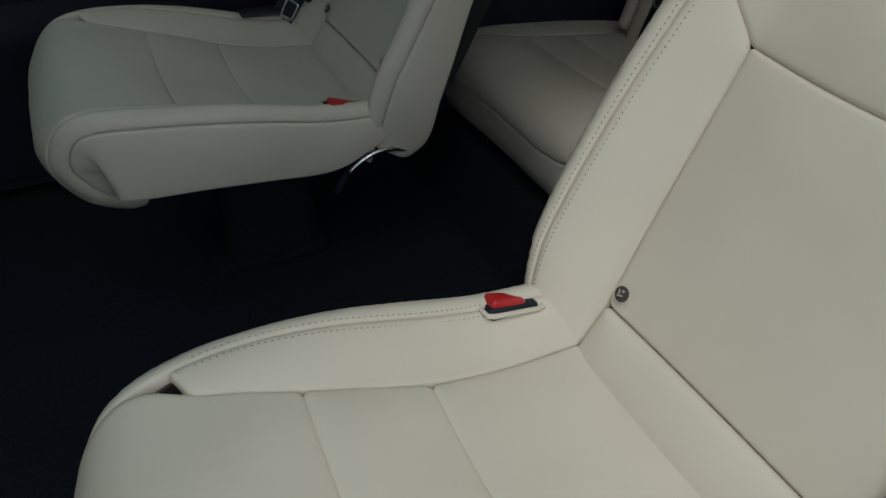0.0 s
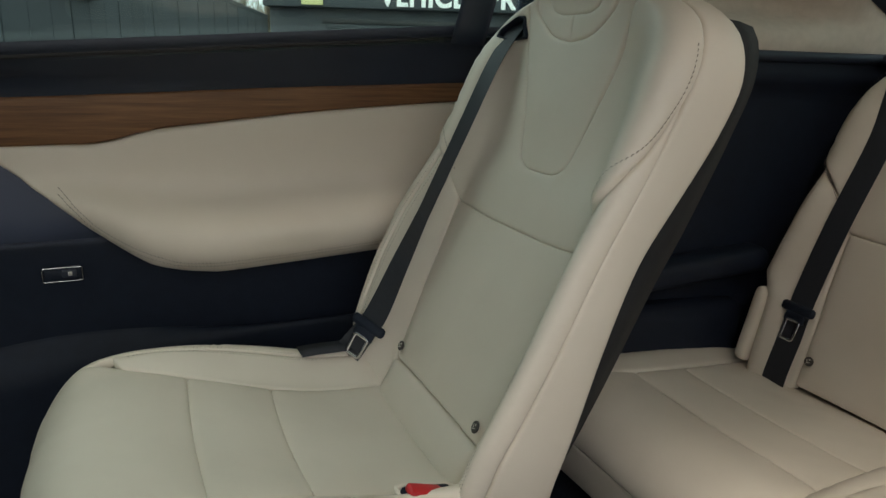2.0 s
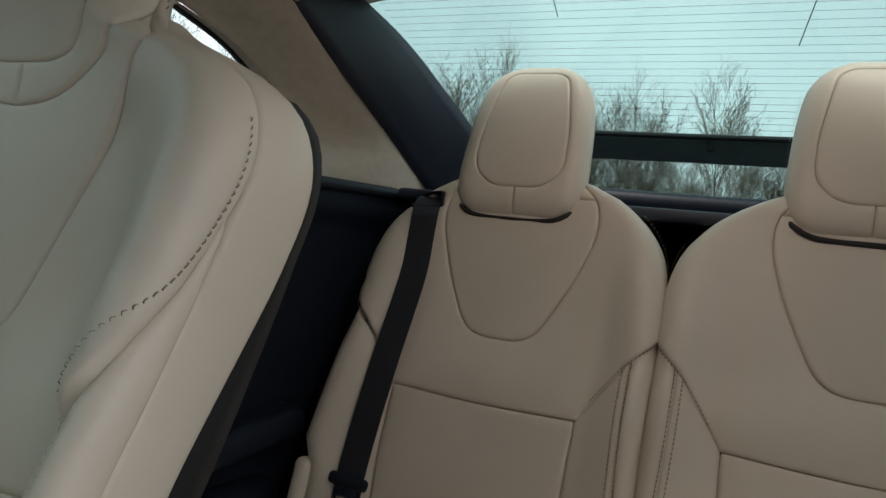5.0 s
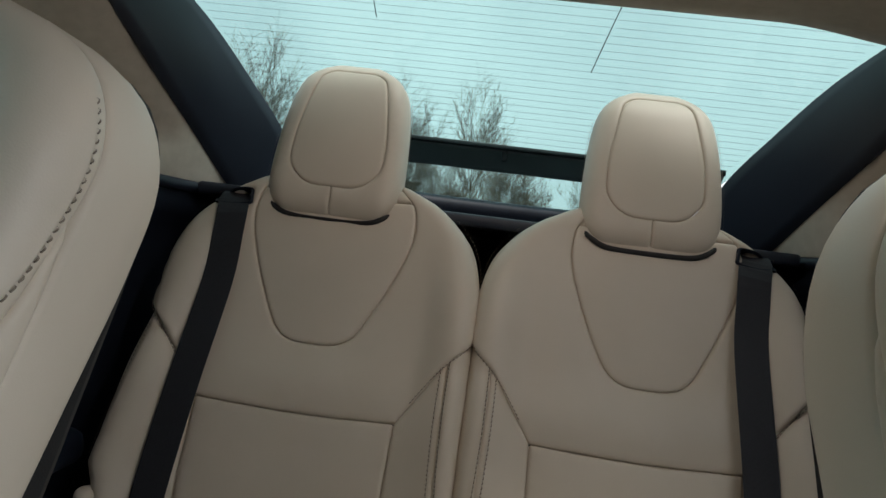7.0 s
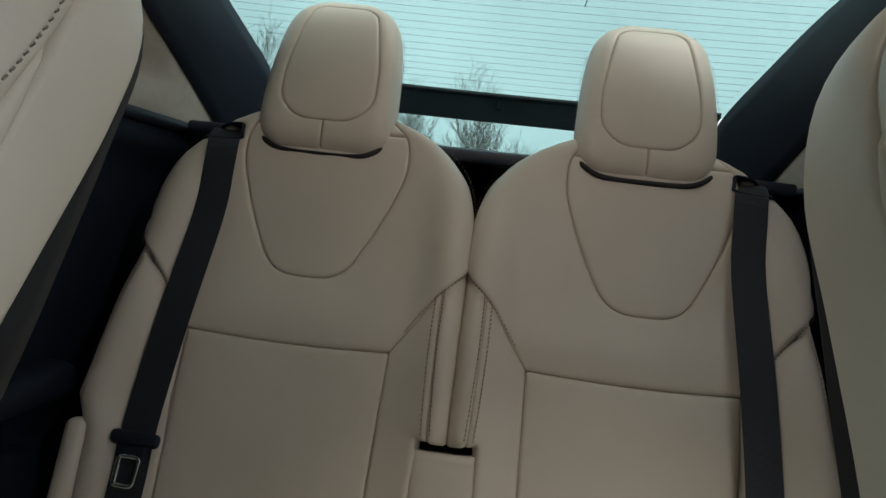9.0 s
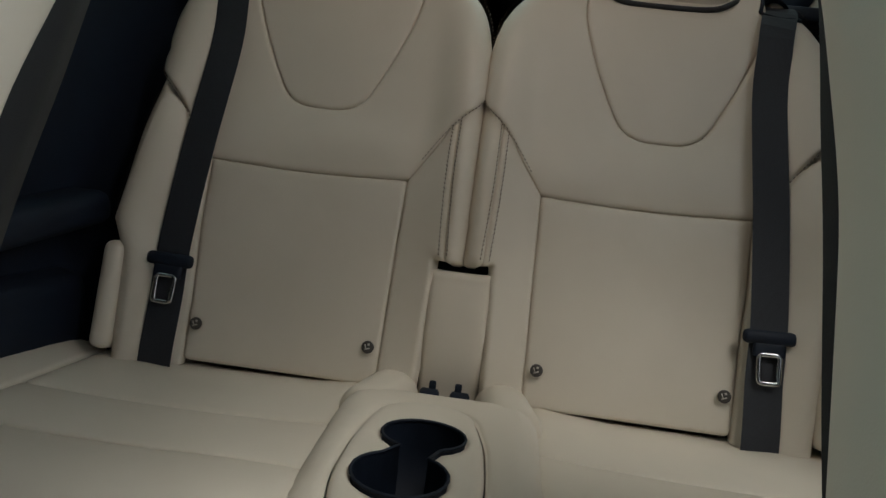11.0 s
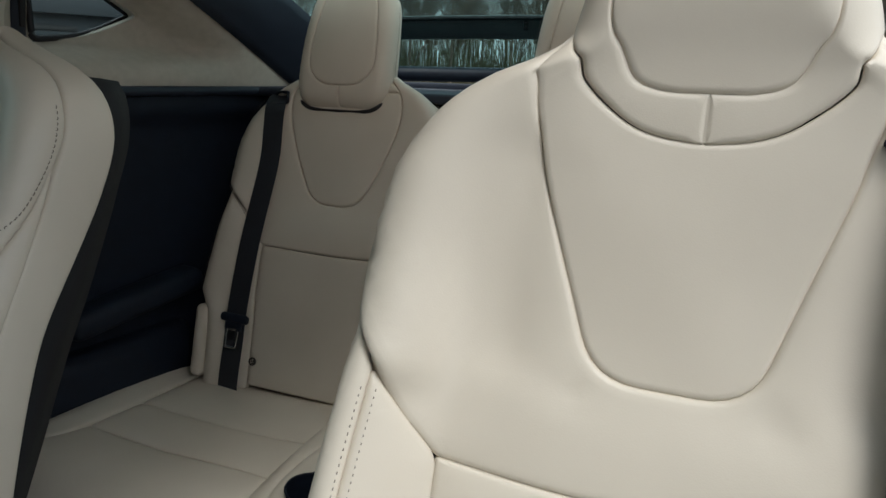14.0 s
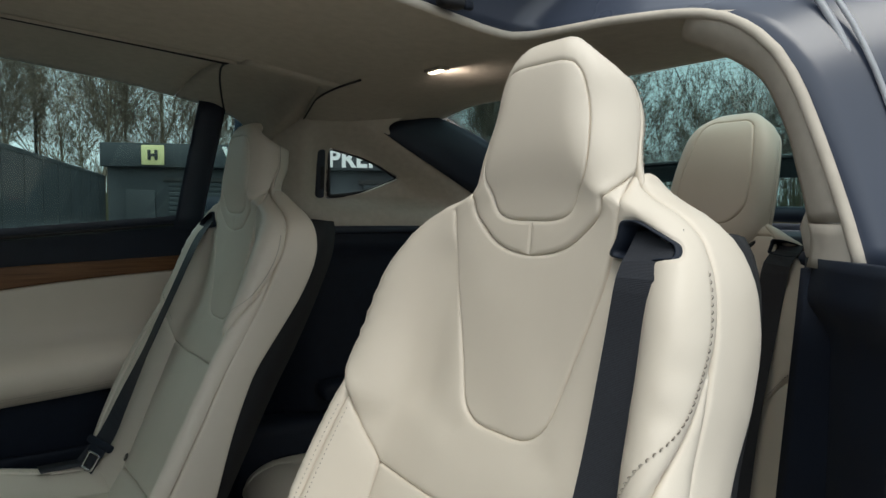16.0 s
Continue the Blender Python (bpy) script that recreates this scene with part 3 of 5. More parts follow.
        panel("side_panel", back, [(sg * q[0], *q[1:]) for q in a], LEATHER, seat, puff=.005, wrinkle=.001, seed=sg)
        ln = [(sg * .866, V(.362)), (sg * .8545, V(.40)), (sg * .8415, V(.50)), (sg * .8335, V(.62)), (sg * .8265, V(.738))]
        for k in (-1, 1):
            stitches("stitching", back, [[(a + sg * .018 * k, b) for a, b in ln]], THREAD, seat, raise_by=.0003, width=.0010)
        ln = [(sg * .745, V(.730)), (sg * .855, V(.775)), (sg * .940, V(.825)), (sg * .985, V(.88)), (sg * .992, V(.925)), (sg * .985, V(.955))]
        if m > 0 or sg == m:
            stitches("stitching", back, [[(a - sg * .020, b) for a, b in ln]], THREAD, seat, raise_by=.0022, width=.0012, lift=wing)
    # yoke with its two wings lapping over the bolsters, and the sunk insert between them
    def edge(e, inner):
        if inner:
            return [(S(.060 + e, .78), V(.768) - e, .035), (S(.101 + e, .88), V(.88), .1), (S(.120 + e, .955), V(.955), .05), (S(.124 + e, .99), V(.99), .02), (.86 + e, V(1.012), .01)]
        return [(S(.055 + e, .78), V(.768) - e, .035), (S(.088 + e, .88), V(.88), .1), (S(.107 + e, .955), V(.955), .05), (S(.113 + e, .99), V(.99), .02), (.80 + e, V(1.012), .01)]
    collar = [(.97, V(1.030), .003), (S(.0945, 1.009), V(1.0085), .02), (S(.0795, .981), V(.9805), .03), (S(.046, .957), V(.9555), .03)]
    flip = lambda pts: [(-q[0], *q[1:]) for q in pts]
    ins = edge(0, m < 0) + collar + [(0, V(.9495), .05)] + flip(collar[::-1]) + flip(edge(0, m > 0)[::-1])
    panel("middle_insert", back, ins, LEATHER, seat, puff=.004, reach=.05, edge=.003, depth=.002, wrinkle=.0012, seed=y0 + 2, raise_by=-.001)
    half = [(.09, V(.6848), .05, 1), (.1722, V(.6905), .004, 1), (.727, V(.7145), .008, 0), (.86, V(.763), .03, 0), (.95, V(.821), .03, 0), (1.0, V(.886), .02, 0), (1.012, V(.91), .02, 0), (1.012, V(.94), .02, 0), (1.0, V(.985), .02, 0), (.995, V(1.012), .01, 0), (.985, V(1.0285), .003, 0)]
    half = [(S(q[0], .69) if q[3] else q[0], q[1], q[2]) for q in half]
    yoke = half + edge(.0007, m < 0)[::-1] + flip(edge(.0007, m > 0)) + flip(half[::-1])
    tri = [locate(back, y0 + m * u, z) + (r,) for u, z, r in ((.113, .956, .010), (.150, .952, .02), (.188, .958, .010), (.184, .968, .008), (.142, .988, .010), (.124, .987, .010))]
    panel("yoke", back, yoke, LEATHER, seat, puff=.005, edge=.005, depth=.003, wrinkle=.0012, seed=y0 + 1, holes=[tri], lift=wing, skirt=.022, dents=[(-.27, V(.757), .010, .004), (.27, V(.757), .010, .004)])
    # headrest: surround, pad and side wall
    hv = V
    HP = [(.030, .987), (.050, .992), (.074, 1.030), (.077, 1.055), (.071, 1.095), (.060, 1.132), (.048, 1.148), (.028, 1.152)]
    pad = [(S(u, z), hv(z), .02) for u, z in HP] + [(-S(u, z), hv(z), .02) for u, z in HP[::-1]]
    panel("headrest_pad", back, pad, LEATHER, seat, puff=.003, edge=.0022, depth=.0018, reach=.03)
    g = .0012
    HO = [(.030, .9862), (.0505, .9912), (.0750, 1.0295), (.0780, 1.055), (.0720, 1.0955), (.0608, 1.1327), (.0486, 1.1487), (.028, 1.1528)]
    outer = [(g, V(.9503), .002), (S(.045, .957), V(.9565), .03), (S(.0785, .981), V(.982), .03), (S(.0935, 1.009), V(1.010), .02), (.985, V(1.032), .01), (1.01, V(1.06), .05), (1.01, V(1.15), .05), (.99, top, .03), (-.99, top, .03), (-1.01, V(1.15), .05), (-1.01, V(1.06), .05), (-.985, V(1.032), .01), (-S(.0935, 1.009), V(1.010), .02), (-S(.0785, .981), V(.982), .03), (-S(.045, .957), V(.9565), .03), (-g, V(.9503), .002), (-g, hv(.9862), .002)]
    outer += [(-S(u, z), hv(z), .02) for u, z in HO] + [(S(u, z), hv(z), .02) for u, z in HO[::-1]] + [(g, hv(.9862), .002)]
    panel("headrest_surround", back, outer, LEATHER, seat, puff=.002, edge=.0024, depth=.0018, grid=.009)
    for sg in (-1, 1):
        a = [(1.012, V(1.02), .01), (1.014, V(1.15), .05), (1.012, V(1.165), .02), (1.028, V(1.160), .01), (1.040, V(1.10), .05), (1.05, V(1.02), .01)]
        ln = [(sg * 1.03, V(1.035)), (sg * 1.03, V(1.09)), (sg * 1.025, V(1.15))]
        stitches("stitching", back, [ln], THREAD, seat, raise_by=.0014)
        panel("headrest_side", back, [(sg * q[0], *q[1:]) for q in a], LEATHER, seat, puff=.003)
    back_shell(back, V(.37), V(.985), 1.26, 0.085, DARK_FABRIC, seat)
    back_shell(back, V(.98), V(1.180), 1.03, 0.045, LEATHER, seat, "headrest_back", .28)

    # cushion
    cu = Skin([(0.235, 0.272), (0.192, 0.284), (0.147, 0.316), (0.122, 0.384), (0.150, 0.438), (0.204, 0.460), (0.31, 0.446), (0.43, 0.416), (0.52, 0.394), (0.60, 0.384), (0.66, 0.378)],
              [(0.0, 0.160), (0.06, 0.172), (0.13, 0.186), (0.20, 0.198), (0.25, 0.208), (0.30, 0.220), (0.36, 0.232), (0.46, 0.237), (0.56, 0.232), (0.70, 0.226)], [(0.0, 0.0), (0.10, 0.0), (0.19, 0.004), (0.27, 0.014), (0.40, 0.030), (0.52, 0.042), (0.70, 0.048)], y0, 0.030, by=None, dish=0.008, sweep=0.055)
    i0 = int(np.argmin(cu.line[:, 0]))
    X = lambda x: float(np.interp(x, cu.line[i0:, 0], cu.v[i0:]))
    D = lambda u, v: float(cu.s_of(u, v))
    panel("front_roll", cu, [(-.84, .01, .02), (.84, .01, .02), (.84, .10, .05), (.832, X(.19), .03), (D(.174, X(.235)), X(.235), .03), (D(.165, X(.30)), X(.300), .02), (D(.160, X(.32)), X(.323), .008), (0, X(.320), .1), (-D(.160, X(.32)), X(.323), .008), (-D(.165, X(.30)), X(.300), .02), (-D(.174, X(.235)), X(.235), .03), (-.832, X(.19), .03), (-.84, .10, .05)], LEATHER, seat, puff=.012, reach=.05, edge=.007, depth=.0025, grow=.001, wrinkle=.0022, seed=y0)
    panel("middle_cushion", cu, [(-D(.160, X(.32)), X(.3235), .01), (0, X(.3205), .1), (D(.160, X(.32)), X(.3235), .01), (D(.143, X(.44)), X(.444), .01), (0, X(.440), .1), (-D(.143, X(.44)), X(.444), .01)], LEATHER, seat, puff=.006, depth=.0022, edge=.009, reach=.03, wrinkle=.0022, grow=.001, seed=y0 + 5)
    panel("rear_cushion", cu, [(-D(.143, X(.44)), X(.4445), .01), (0, X(.4405), .1), (D(.143, X(.44)), X(.4445), .01), (D(.150, X(.60)), X(.632), .01), (-D(.150, X(.60)), X(.632), .01)], LEATHER, seat, puff=.007, depth=.0022, edge=.009, grow=.001, reach=.04, wrinkle=.0022, seed=y0 + 8)
    end = X(.635)
    for sg in (-1, 1):
        a = [(D(.1746, X(.235)), X(.2352), .01), (D(.1656, X(.30)), X(.3005), .02), (D(.1606, X(.32)), X(.3255), .01), (D(.1436, X(.44)), X(.44), .1), (D(.1506, X(.60)), X(.60), .01), (D(.1506, X(.60)), end, .01), (.818, end, .01), (.810, X(.44), .1), (.835, X(.30), .03), (.830, X(.222), .004)]
        panel("cushion_bolster", cu, [(sg * q[0], *q[1:]) for q in a], LEATHER, seat, puff=.006, edge=.004, depth=.002, wrinkle=.0016, seed=sg + 3)
        a = [(.842, .01, .01), (.842, .10, .05), (.835, X(.19), .03), (.833, X(.2205), .004), (.838, X(.30), .03), (.813, X(.44), .1), (.821, end, .01), (.99, end, .01), (.985, X(.44), .1), (.985, X(.22), .05), (.985, .10, .05), (.985, .01, .01)]
        panel("bolster_edge", cu, [(sg * q[0], *q[1:]) for q in a], LEATHER, seat, puff=.005, edge=.004, depth=.002, reach=.03, wrinkle=.0006, seed=sg + 3, grid=.0065)
        a = [(.990, .01, .01), (.990, .12, .05), (.990, X(.44), .1), (.995, end, .01), (1.20, end, .02), (1.44, X(.56), .04), (1.50, X(.44), .1), (1.56, X(.25), .05), (1.42, .10, .05), (1.22, .01, .02)]
        panel("cushion_side", cu, [(sg * q[0], *q[1:]) for q in a], LEATHER, seat, puff=.005, edge=.004, depth=.003, wrinkle=.0014, seed=sg + 9)
        ln = [(sg * .832, X(.24)), (sg * .8365, X(.30)), (sg * .8115, X(.44)), (sg * .815, X(.53))]
        for k in (-1, 1):
            stitches("stitching", cu, [[(a + sg * .019 * k, b) for a, b in ln]], THREAD, seat, raise_by=.0003, width=.0010)
    # underside pan, pedestal and hinge bracket
    part("seat_pan", block((0.36, 0.36, 0.05), 0.02, (0.42, y0, 0.34), (0, 6, 0)), RUBBER, seat)
    part("pedestal", block((0.20, 0.12, 0.32), 0.03, (0.47, y0 + m * .03, 0.16), taper=0.8), CARPET, seat)
    part("pedestal_foot", block((0.24, 0.13, 0.02), 0.008, (0.46, y0 + m * .03, 0.012)), CARPET, seat)
    yi = y0 - m * 0.215
    arc = curve([(0.540, yi, 0.270), (0.560, yi, 0.305), (0.590, yi, 0.328), (0.625, yi, 0.338), (0.668, yi, 0.330)], step=0.008)
    br = part("recline_bracket", ribbon(arc, (0, 1, 0), 0.020, 0.006), BLACK_PLASTIC, seat, "dark recline hinge bracket")
    part("polished_edge", tube(arc[5:-3] + np.array([0, -m * 0.011, 0.002]), 0.0045, 8), METAL, br, "polished metal edge")
    p = cu.pt(-m * .835, X(.558))[0]
    buckle(seat, (p[0] + .004, p[1], p[2] - .006), (0.18, -m * .10, 1), (-1, 0, 0.2))
    for sg in (-1, 1):
        v = V(.450)
        s = S(.139, .450) * sg
        marker_disc(seat, back.pt(s, v)[0] + back.normal(np.array([s]), np.array([v]))[0] * .009, back.normal(np.array([s]), np.array([v]))[0])
    # belt guide sunk in the outer shoulder
    gs, gv = locate(back, y0 + m * .152, .968)
    p, n = back.pt(gs, gv)[0], back.normal(np.array([gs]), np.array([gv]))[0]
    sunk_guide(back, tri, n, seat)
    return seat, back, cu, (p, n)


def belt_run(label, path, across, tongue_at, low, group):
    """A seat belt: webbing from the shoulder to the hip, with its tongue."""
    b = thing("seat_belt", label, "seat belt", group)
    q = curve(path, step=0.015)
    part("webbing", ribbon(q, across, 0.047), BELT, b, smooth=False)
    i = int(np.argmin(np.linalg.norm(q - np.array(tongue_at), axis=1)))
    t = q[i] - q[max(i - 3, 0)]
    t = Vector(t).normalized()
    x = Vector(low).normalized()
    x = (x - t * x.dot(t)).normalized()
    z = x.cross(t)
    if z.x > 0:
        z, x = -z, -x
    m = Matrix((x, x.cross(z) * -1, z)).transposed().to_4x4()
    m.translation = Vector(q[i]) + z * 0.004
    dn = 1 if (m.to_3x3() @ Vector((0, 1, 0))).z < 0 else -1
    tg = part("belt_tongue", moved(block((0.066, 0.018, 0.013), 0.006, (0, 0, 0)), m), BLACK_PLASTIC, b, "black moulded belt tongue")
    part("tongue_lip", moved(block((0.040, 0.020, 0.009), 0.004, (0, dn * .016, 0)), m), BLACK_PLASTIC, tg)
    ring = [(-.013, dn * .022, 0.002), (.013, dn * .022, 0.002), (.012, dn * .058, 0.002), (-.012, dn * .058, 0.002)]
    ring = rounded([(x, y, .005) for x, y, _ in ring], .004)
    part("steel_plate", moved(tube([(x, y, .003) for x, y in ring], .0036, 6, closed=True, flat=.5), m), METAL, tg, "polished steel tongue plate")
    return b


FAR_Y, NEAR_Y = 0.462, -0.449
far_chair = captain_chair(FAR_Y, 1, "cream leather captain's chair with integrated headrest, beside the closed door")
near_chair = captain_chair(NEAR_Y, -1, "cream leather captain's chair with integrated headrest, beside the open doorway")
for (seat, bk, cu, (gp, gn)), y0, m in ((far_chair, FAR_Y, 1), (near_chair, NEAR_Y, -1)):
    def on(u, z, up):
        v = bk.at(z)
        s = float(bk.s_of(u, v)) * m
        return tuple(bk.pt(s, v)[0] + bk.normal(np.array([s]), np.array([v]))[0] * up)
    a = np.array(gp)
    def lay(u, z, up):
        q = locate(bk, y0 + m * u, z)
        return tuple(bk.pt(*q)[0] + bk.normal(np.array([q[0]]), np.array([q[1]]))[0] * up)
    if m > 0:
        top, hip = a + np.array([-.016, .004, -.018]), np.array(on(.200, .47, .030))
        line = [tuple(top * (1 - k) + hip * k) for k in (0.08, .3, .55, .8, 1.0)]
        off = .0
    else:
        line = [lay(.164, .938, .014), lay(.166, .87, .019), lay(.169, .75, .022), lay(.174, .58, .024), lay(.176, .47, .024)]
        off = -.026
    path = [tuple(a + np.array([.014, m * .004, .012])), tuple(a + np.array([-.001, m * .006, -.006]))] + line + [on(.206 + off, .42, .026), on(.212 + off, .375, .022), on(.215 + off, .34, .010)]
    lo = np.array(on(.212, .375, .022))
    belt_run("black woven seat belt hanging down the chair's outer bolster", path, [(0, 1, 0)] * 5 + [(-.25, m * .95, 0), (-.5, m * .85, 0), (-.7, m * .7, 0), (-.75, m * .66, 0)], on(.203 + off, .452, .028), (-.75, m * .66, 0), "second-row belts")
    # lap webbing lying on the cushion's bolster
    lap = [tuple(cu.pt(m * q, float(np.interp(x, cu.line[60:, 0], cu.v[60:])))[0] + np.array([0, 0, .012])) for x, q in ((.600, .86), (.560, .84), (.520, .82), (.495, .80))]
    part("lap_webbing", ribbon(curve(lap, step=.01), (.25, 1, .25), .030), BELT, seat, "black webbing lying on the cushion")
# ---- third row: two backs, two headrests, two cushions, a console between ----
def rear_seat(m, label):
    yc = 0.234 * m
    seat = thing("rear_seat", label, "car seat", "third-row seats")
    bk = Skin([(1.312, 0.30), (1.335, 0.37), (1.349, 0.416), (1.415, 0.645), (1.456, 0.74), (1.486, 0.85), (1.509, 0.94), (1.524, 0.970), (1.544, 0.985), (1.576, 0.985)],
              [(0.30, 0.232), (0.52, 0.2335), (0.60, 0.2335), (0.70, 0.2335), (0.80, 0.2325), (0.86, 0.226), (0.90, 0.214), (0.935, 0.188), (0.96, 0.158), (0.975, 0.130), (0.985, 0.105)],
              [(0.30, 0.018), (0.45, 0.028), (0.62, 0.034), (0.75, 0.026), (0.85, 0.014), (0.93, 0.0), (0.985, 0.0)], yc, 0.030, dish=0.004, slim=[(.30, 0), (.50, -.006), (.545, -.026), (.64, -.013), (.74, -.002), (.80, 0), (.98, 0)], slim_side=m)
    V, S = bk.at, lambda u, z: float(bk.s_of(u, bk.at(z)))
    top = bk.length - 0.004
    o = -0.002 if m > 0 else -0.016
    low = [(-S(.134, .385), V(.372), .01), (S(.134, .385), V(.372), .01), (S(.138, .55), V(.55), .1), (S(.140, .645), V(.645), .004), (0, V(.640), .1), (-S(.140, .645), V(.645), .004), (-S(.137, .55), V(.55), .1)]
    panel("lower_insert", bk, low, LEATHER, seat, puff=.006, reach=.05, edge=.004, depth=.003, wrinkle=.0016, seed=m)
    for sg in (-1, 1):
        foot = V(.32) if sg == m else V(.535)
        e0, e1 = (.825, .805) if sg != m else (.955, .905)
        bot = V(.540) if sg != m else V(.545)
        a = [(S(.1352, .385), V(.36), .01), (S(.1392, .55), V(.55), .1), (S(.1412, .645), V(.646), .006), (S(.185, .70), V(.7065), .05), (e1, V(.735), .004), (e1, V(.66), .05), (e0, bot, .01)]
        a += [(.765, V(.547), .02), (.75, V(.40), .02), (.735, V(.33), .01)] if sg != m else [(.955, V(.40), .01), (.94, V(.33), .01)]
        panel("lower_bolster", bk, [(sg * q[0], *q[1:]) for q in a], LEATHER, seat, puff=.006, depth=.003, wrinkle=.0013, seed=sg + m * 3)
        a = [(e0 + .003, bot, .01), (e1 + .003, V(.66), .05), (e1 + .003, V(.736), .004), (1.0, V(.775), .01), (1.01 if sg != m else 1.04, V(.64), .05), (1.01 if sg != m else 1.12, bot, .01)]
        panel("bolster_edge", bk, [(sg * q[0], *q[1:]) for q in a], LEATHER, seat, puff=.004, depth=.003, reach=.02, seed=sg + m * 3)
        lo = V(.33) if sg == m else V(.54)
        a = [(1.012, lo, .01), (1.014, V(.77), .1), (1.01, V(.90), .05), (1.0, V(.965), .02), (1.30, V(.95), .02), (1.34, V(.80), .05), (1.34, lo, .01)]
        panel("side_panel", bk, [(sg * q[0], *q[1:]) for q in a], LEATHER, seat, puff=.004)
        ln = [(sg * (e0 + .001), bot + .008), (sg * e1 * .5 + sg * e0 * .5, V(.60)), (sg * (e1 + .0015), V(.66)), (sg * (e1 + .0015), V(.728))]
        for k in (-1, 1):
            stitches("stitching", bk, [[(q + sg * .021 * k, b) for q, b in ln]], THREAD, seat, raise_by=.0034, width=.0015)
        ln = [(sg * S(.160, .67), V(.672)), (sg * .86, V(.735)), (sg * .955, V(.785)), (sg * .965, V(.86)), (sg * .955, V(.90)), (sg * .93, V(.945))]
        stitches("stitching", bk, [ln], THREAD, seat, raise_by=.0085, spacing=.0058, length=.0038, width=.0015)
    d = lambda u, z: float((u + (o if m > 0 else o)) / (bk.width(bk.at(z)) + 0.57 * .03))
    ins = [(d(-.050, .735), V(.735), .035), (d(.050, .735), V(.735), .035), (d(.086, .80), V(.80), .05), (d(.119, .95), V(.955), .004), (d(-.119, .95), V(.955), .004), (d(-.086, .80), V(.80), .05)]
    panel("middle_insert", bk, ins, LEATHER, seat, puff=.004, reach=.05, edge=.0035, depth=.0026, wrinkle=.0012, seed=m + 7)
    e = .0012
    yoke = [(-S(.142, .645), V(.6468), .004), (0, V(.6418), .1), (S(.142, .645), V(.6468), .004), (S(.185, .70), V(.7072), .05), (1.0, V(.776), .02), (1.010, V(.85), .05), (1.005, V(.92), .03), (1.0, top, .02), (d(.126, .95), top, .004),
            (d(.119 + e, .95), V(.955), .004), (d(.086 + e, .80), V(.80), .05), (d(.050 + e, .735), V(.735 - e), .035), (d(-.050 - e, .735), V(.735 - e), .035), (d(-.086 - e, .80), V(.80), .05), (d(-.119 - e, .95), V(.955), .004), (d(-.126, .95), top, .004),
            (-1.0, top, .02), (-1.005, V(.92), .03), (-1.010, V(.85), .05), (-1.0, V(.776), .02), (-S(.185, .70), V(.709), .05)]
    tri = [locate(bk, yc + m * u, z) + (q,) for u, z, q in ((.130, .926, .006), (.160, .921, .01), (.190, .921, .008), (.188, .933, .006), (.160, .946, .02), (.132, .949, .008))]
    panel("yoke", bk, yoke, LEATHER, seat, puff=.005, edge=.0042, depth=.003, wrinkle=.0014, seed=m + 4, holes=[tri], skirt=.018, lift=lambda a, v: .007 * smooth01((a - .62) / .2) * smooth01((v - V(.665)) / .03) * (1 - smooth01((v - V(.83)) / .1)) * (1 - .6 * smooth01((a - .93) / .07)))
    panel("top_roll", bk, [(d(-.119, .95), V(.9565), .004), (d(.119, .95), V(.9565), .004), (d(.124, .95), top, .004), (d(-.124, .95), top, .004)], LEATHER, seat, puff=.003)
    back_shell(bk, V(.31), top, 1.30, 0.05, DARK_FABRIC, seat)
    # headrest
    dx, dz, hy = (.020, .005, yc + .010) if m > 0 else (.020, .014, yc - .006)
    hr = part("headrest_core", block((0.05, 0.15, 0.19), 0.02, (1.580 + dx, hy, 1.045 + dz), (0, 12, 0)), DARK_FABRIC, seat)
    hs = Skin([(x + (.040 if m > 0 else .046) + dx * max(0, (z - .93) / .24), z + dz) for x, z in ((1.520, 0.913), (1.485, 0.909), (1.464, 0.921), (1.457, 0.950), (1.470, 1.03), (1.489, 1.10), (1.508, 1.147), (1.535, 1.170), (1.572, 1.172))],
              [(0.0, 0.060), (0.03, 0.080), (0.06, 0.094), (0.09, 0.102), (0.13, 0.105), (0.20, 0.102), (0.25, 0.097), (0.285, 0.090), (0.31, 0.079), (0.33, 0.062), (0.36, 0.045)], [(0, 0.0), (0.4, 0.0)], hy, 0.030, by=None)
    H = lambda z: float(np.interp(z + dz, hs.line[12:, 1], hs.v[12:]))
    pad = [(-.34, H(.962), .02), (.34, H(.962), .02), (.585, H(.990), .025), (.60, H(1.04), .04), (.50, H(1.146), .02), (.36, H(1.156), .02), (-.36, H(1.156), .02), (-.50, H(1.146), .02), (-.60, H(1.04), .04), (-.585, H(.990), .025)]
    panel("headrest_pad", hs, pad, LEATHER, hr, puff=.002, edge=.0022, depth=.0018, unit=.11)
    g, end = .006, hs.length - .004
    q = [(g, .004, .002), (.97, .004, .02), (1.0, .06, .03), (1.0, .20, .05), (1.0, end, .03), (-1.0, end, .03), (-1.0, .20, .05), (-1.0, .06, .03), (-.97, .004, .02), (-g, .004, .002),
         (-g, H(.9608), .002), (-.345, H(.9608), .02), (-.597, H(.989), .025), (-.612, H(1.04), .04), (-.51, H(1.147), .02), (-.365, H(1.1572), .02), (.365, H(1.1572), .02), (.51, H(1.147), .02), (.612, H(1.04), .04), (.597, H(.989), .025), (.345, H(.9608), .02), (g, H(.9608), .002)]
    panel("headrest_surround", hs, q, LEATHER, hr, puff=.002, edge=.0024, depth=.0018, unit=.11, grid=.009)
    # black tube along the bottom edge draws the shadow gap under the headrest
    rim = np.array([hs.pt(q, .054 + .030 * abs(q) ** 4)[0] for q in np.linspace(-1.0, 1.0, 27)])
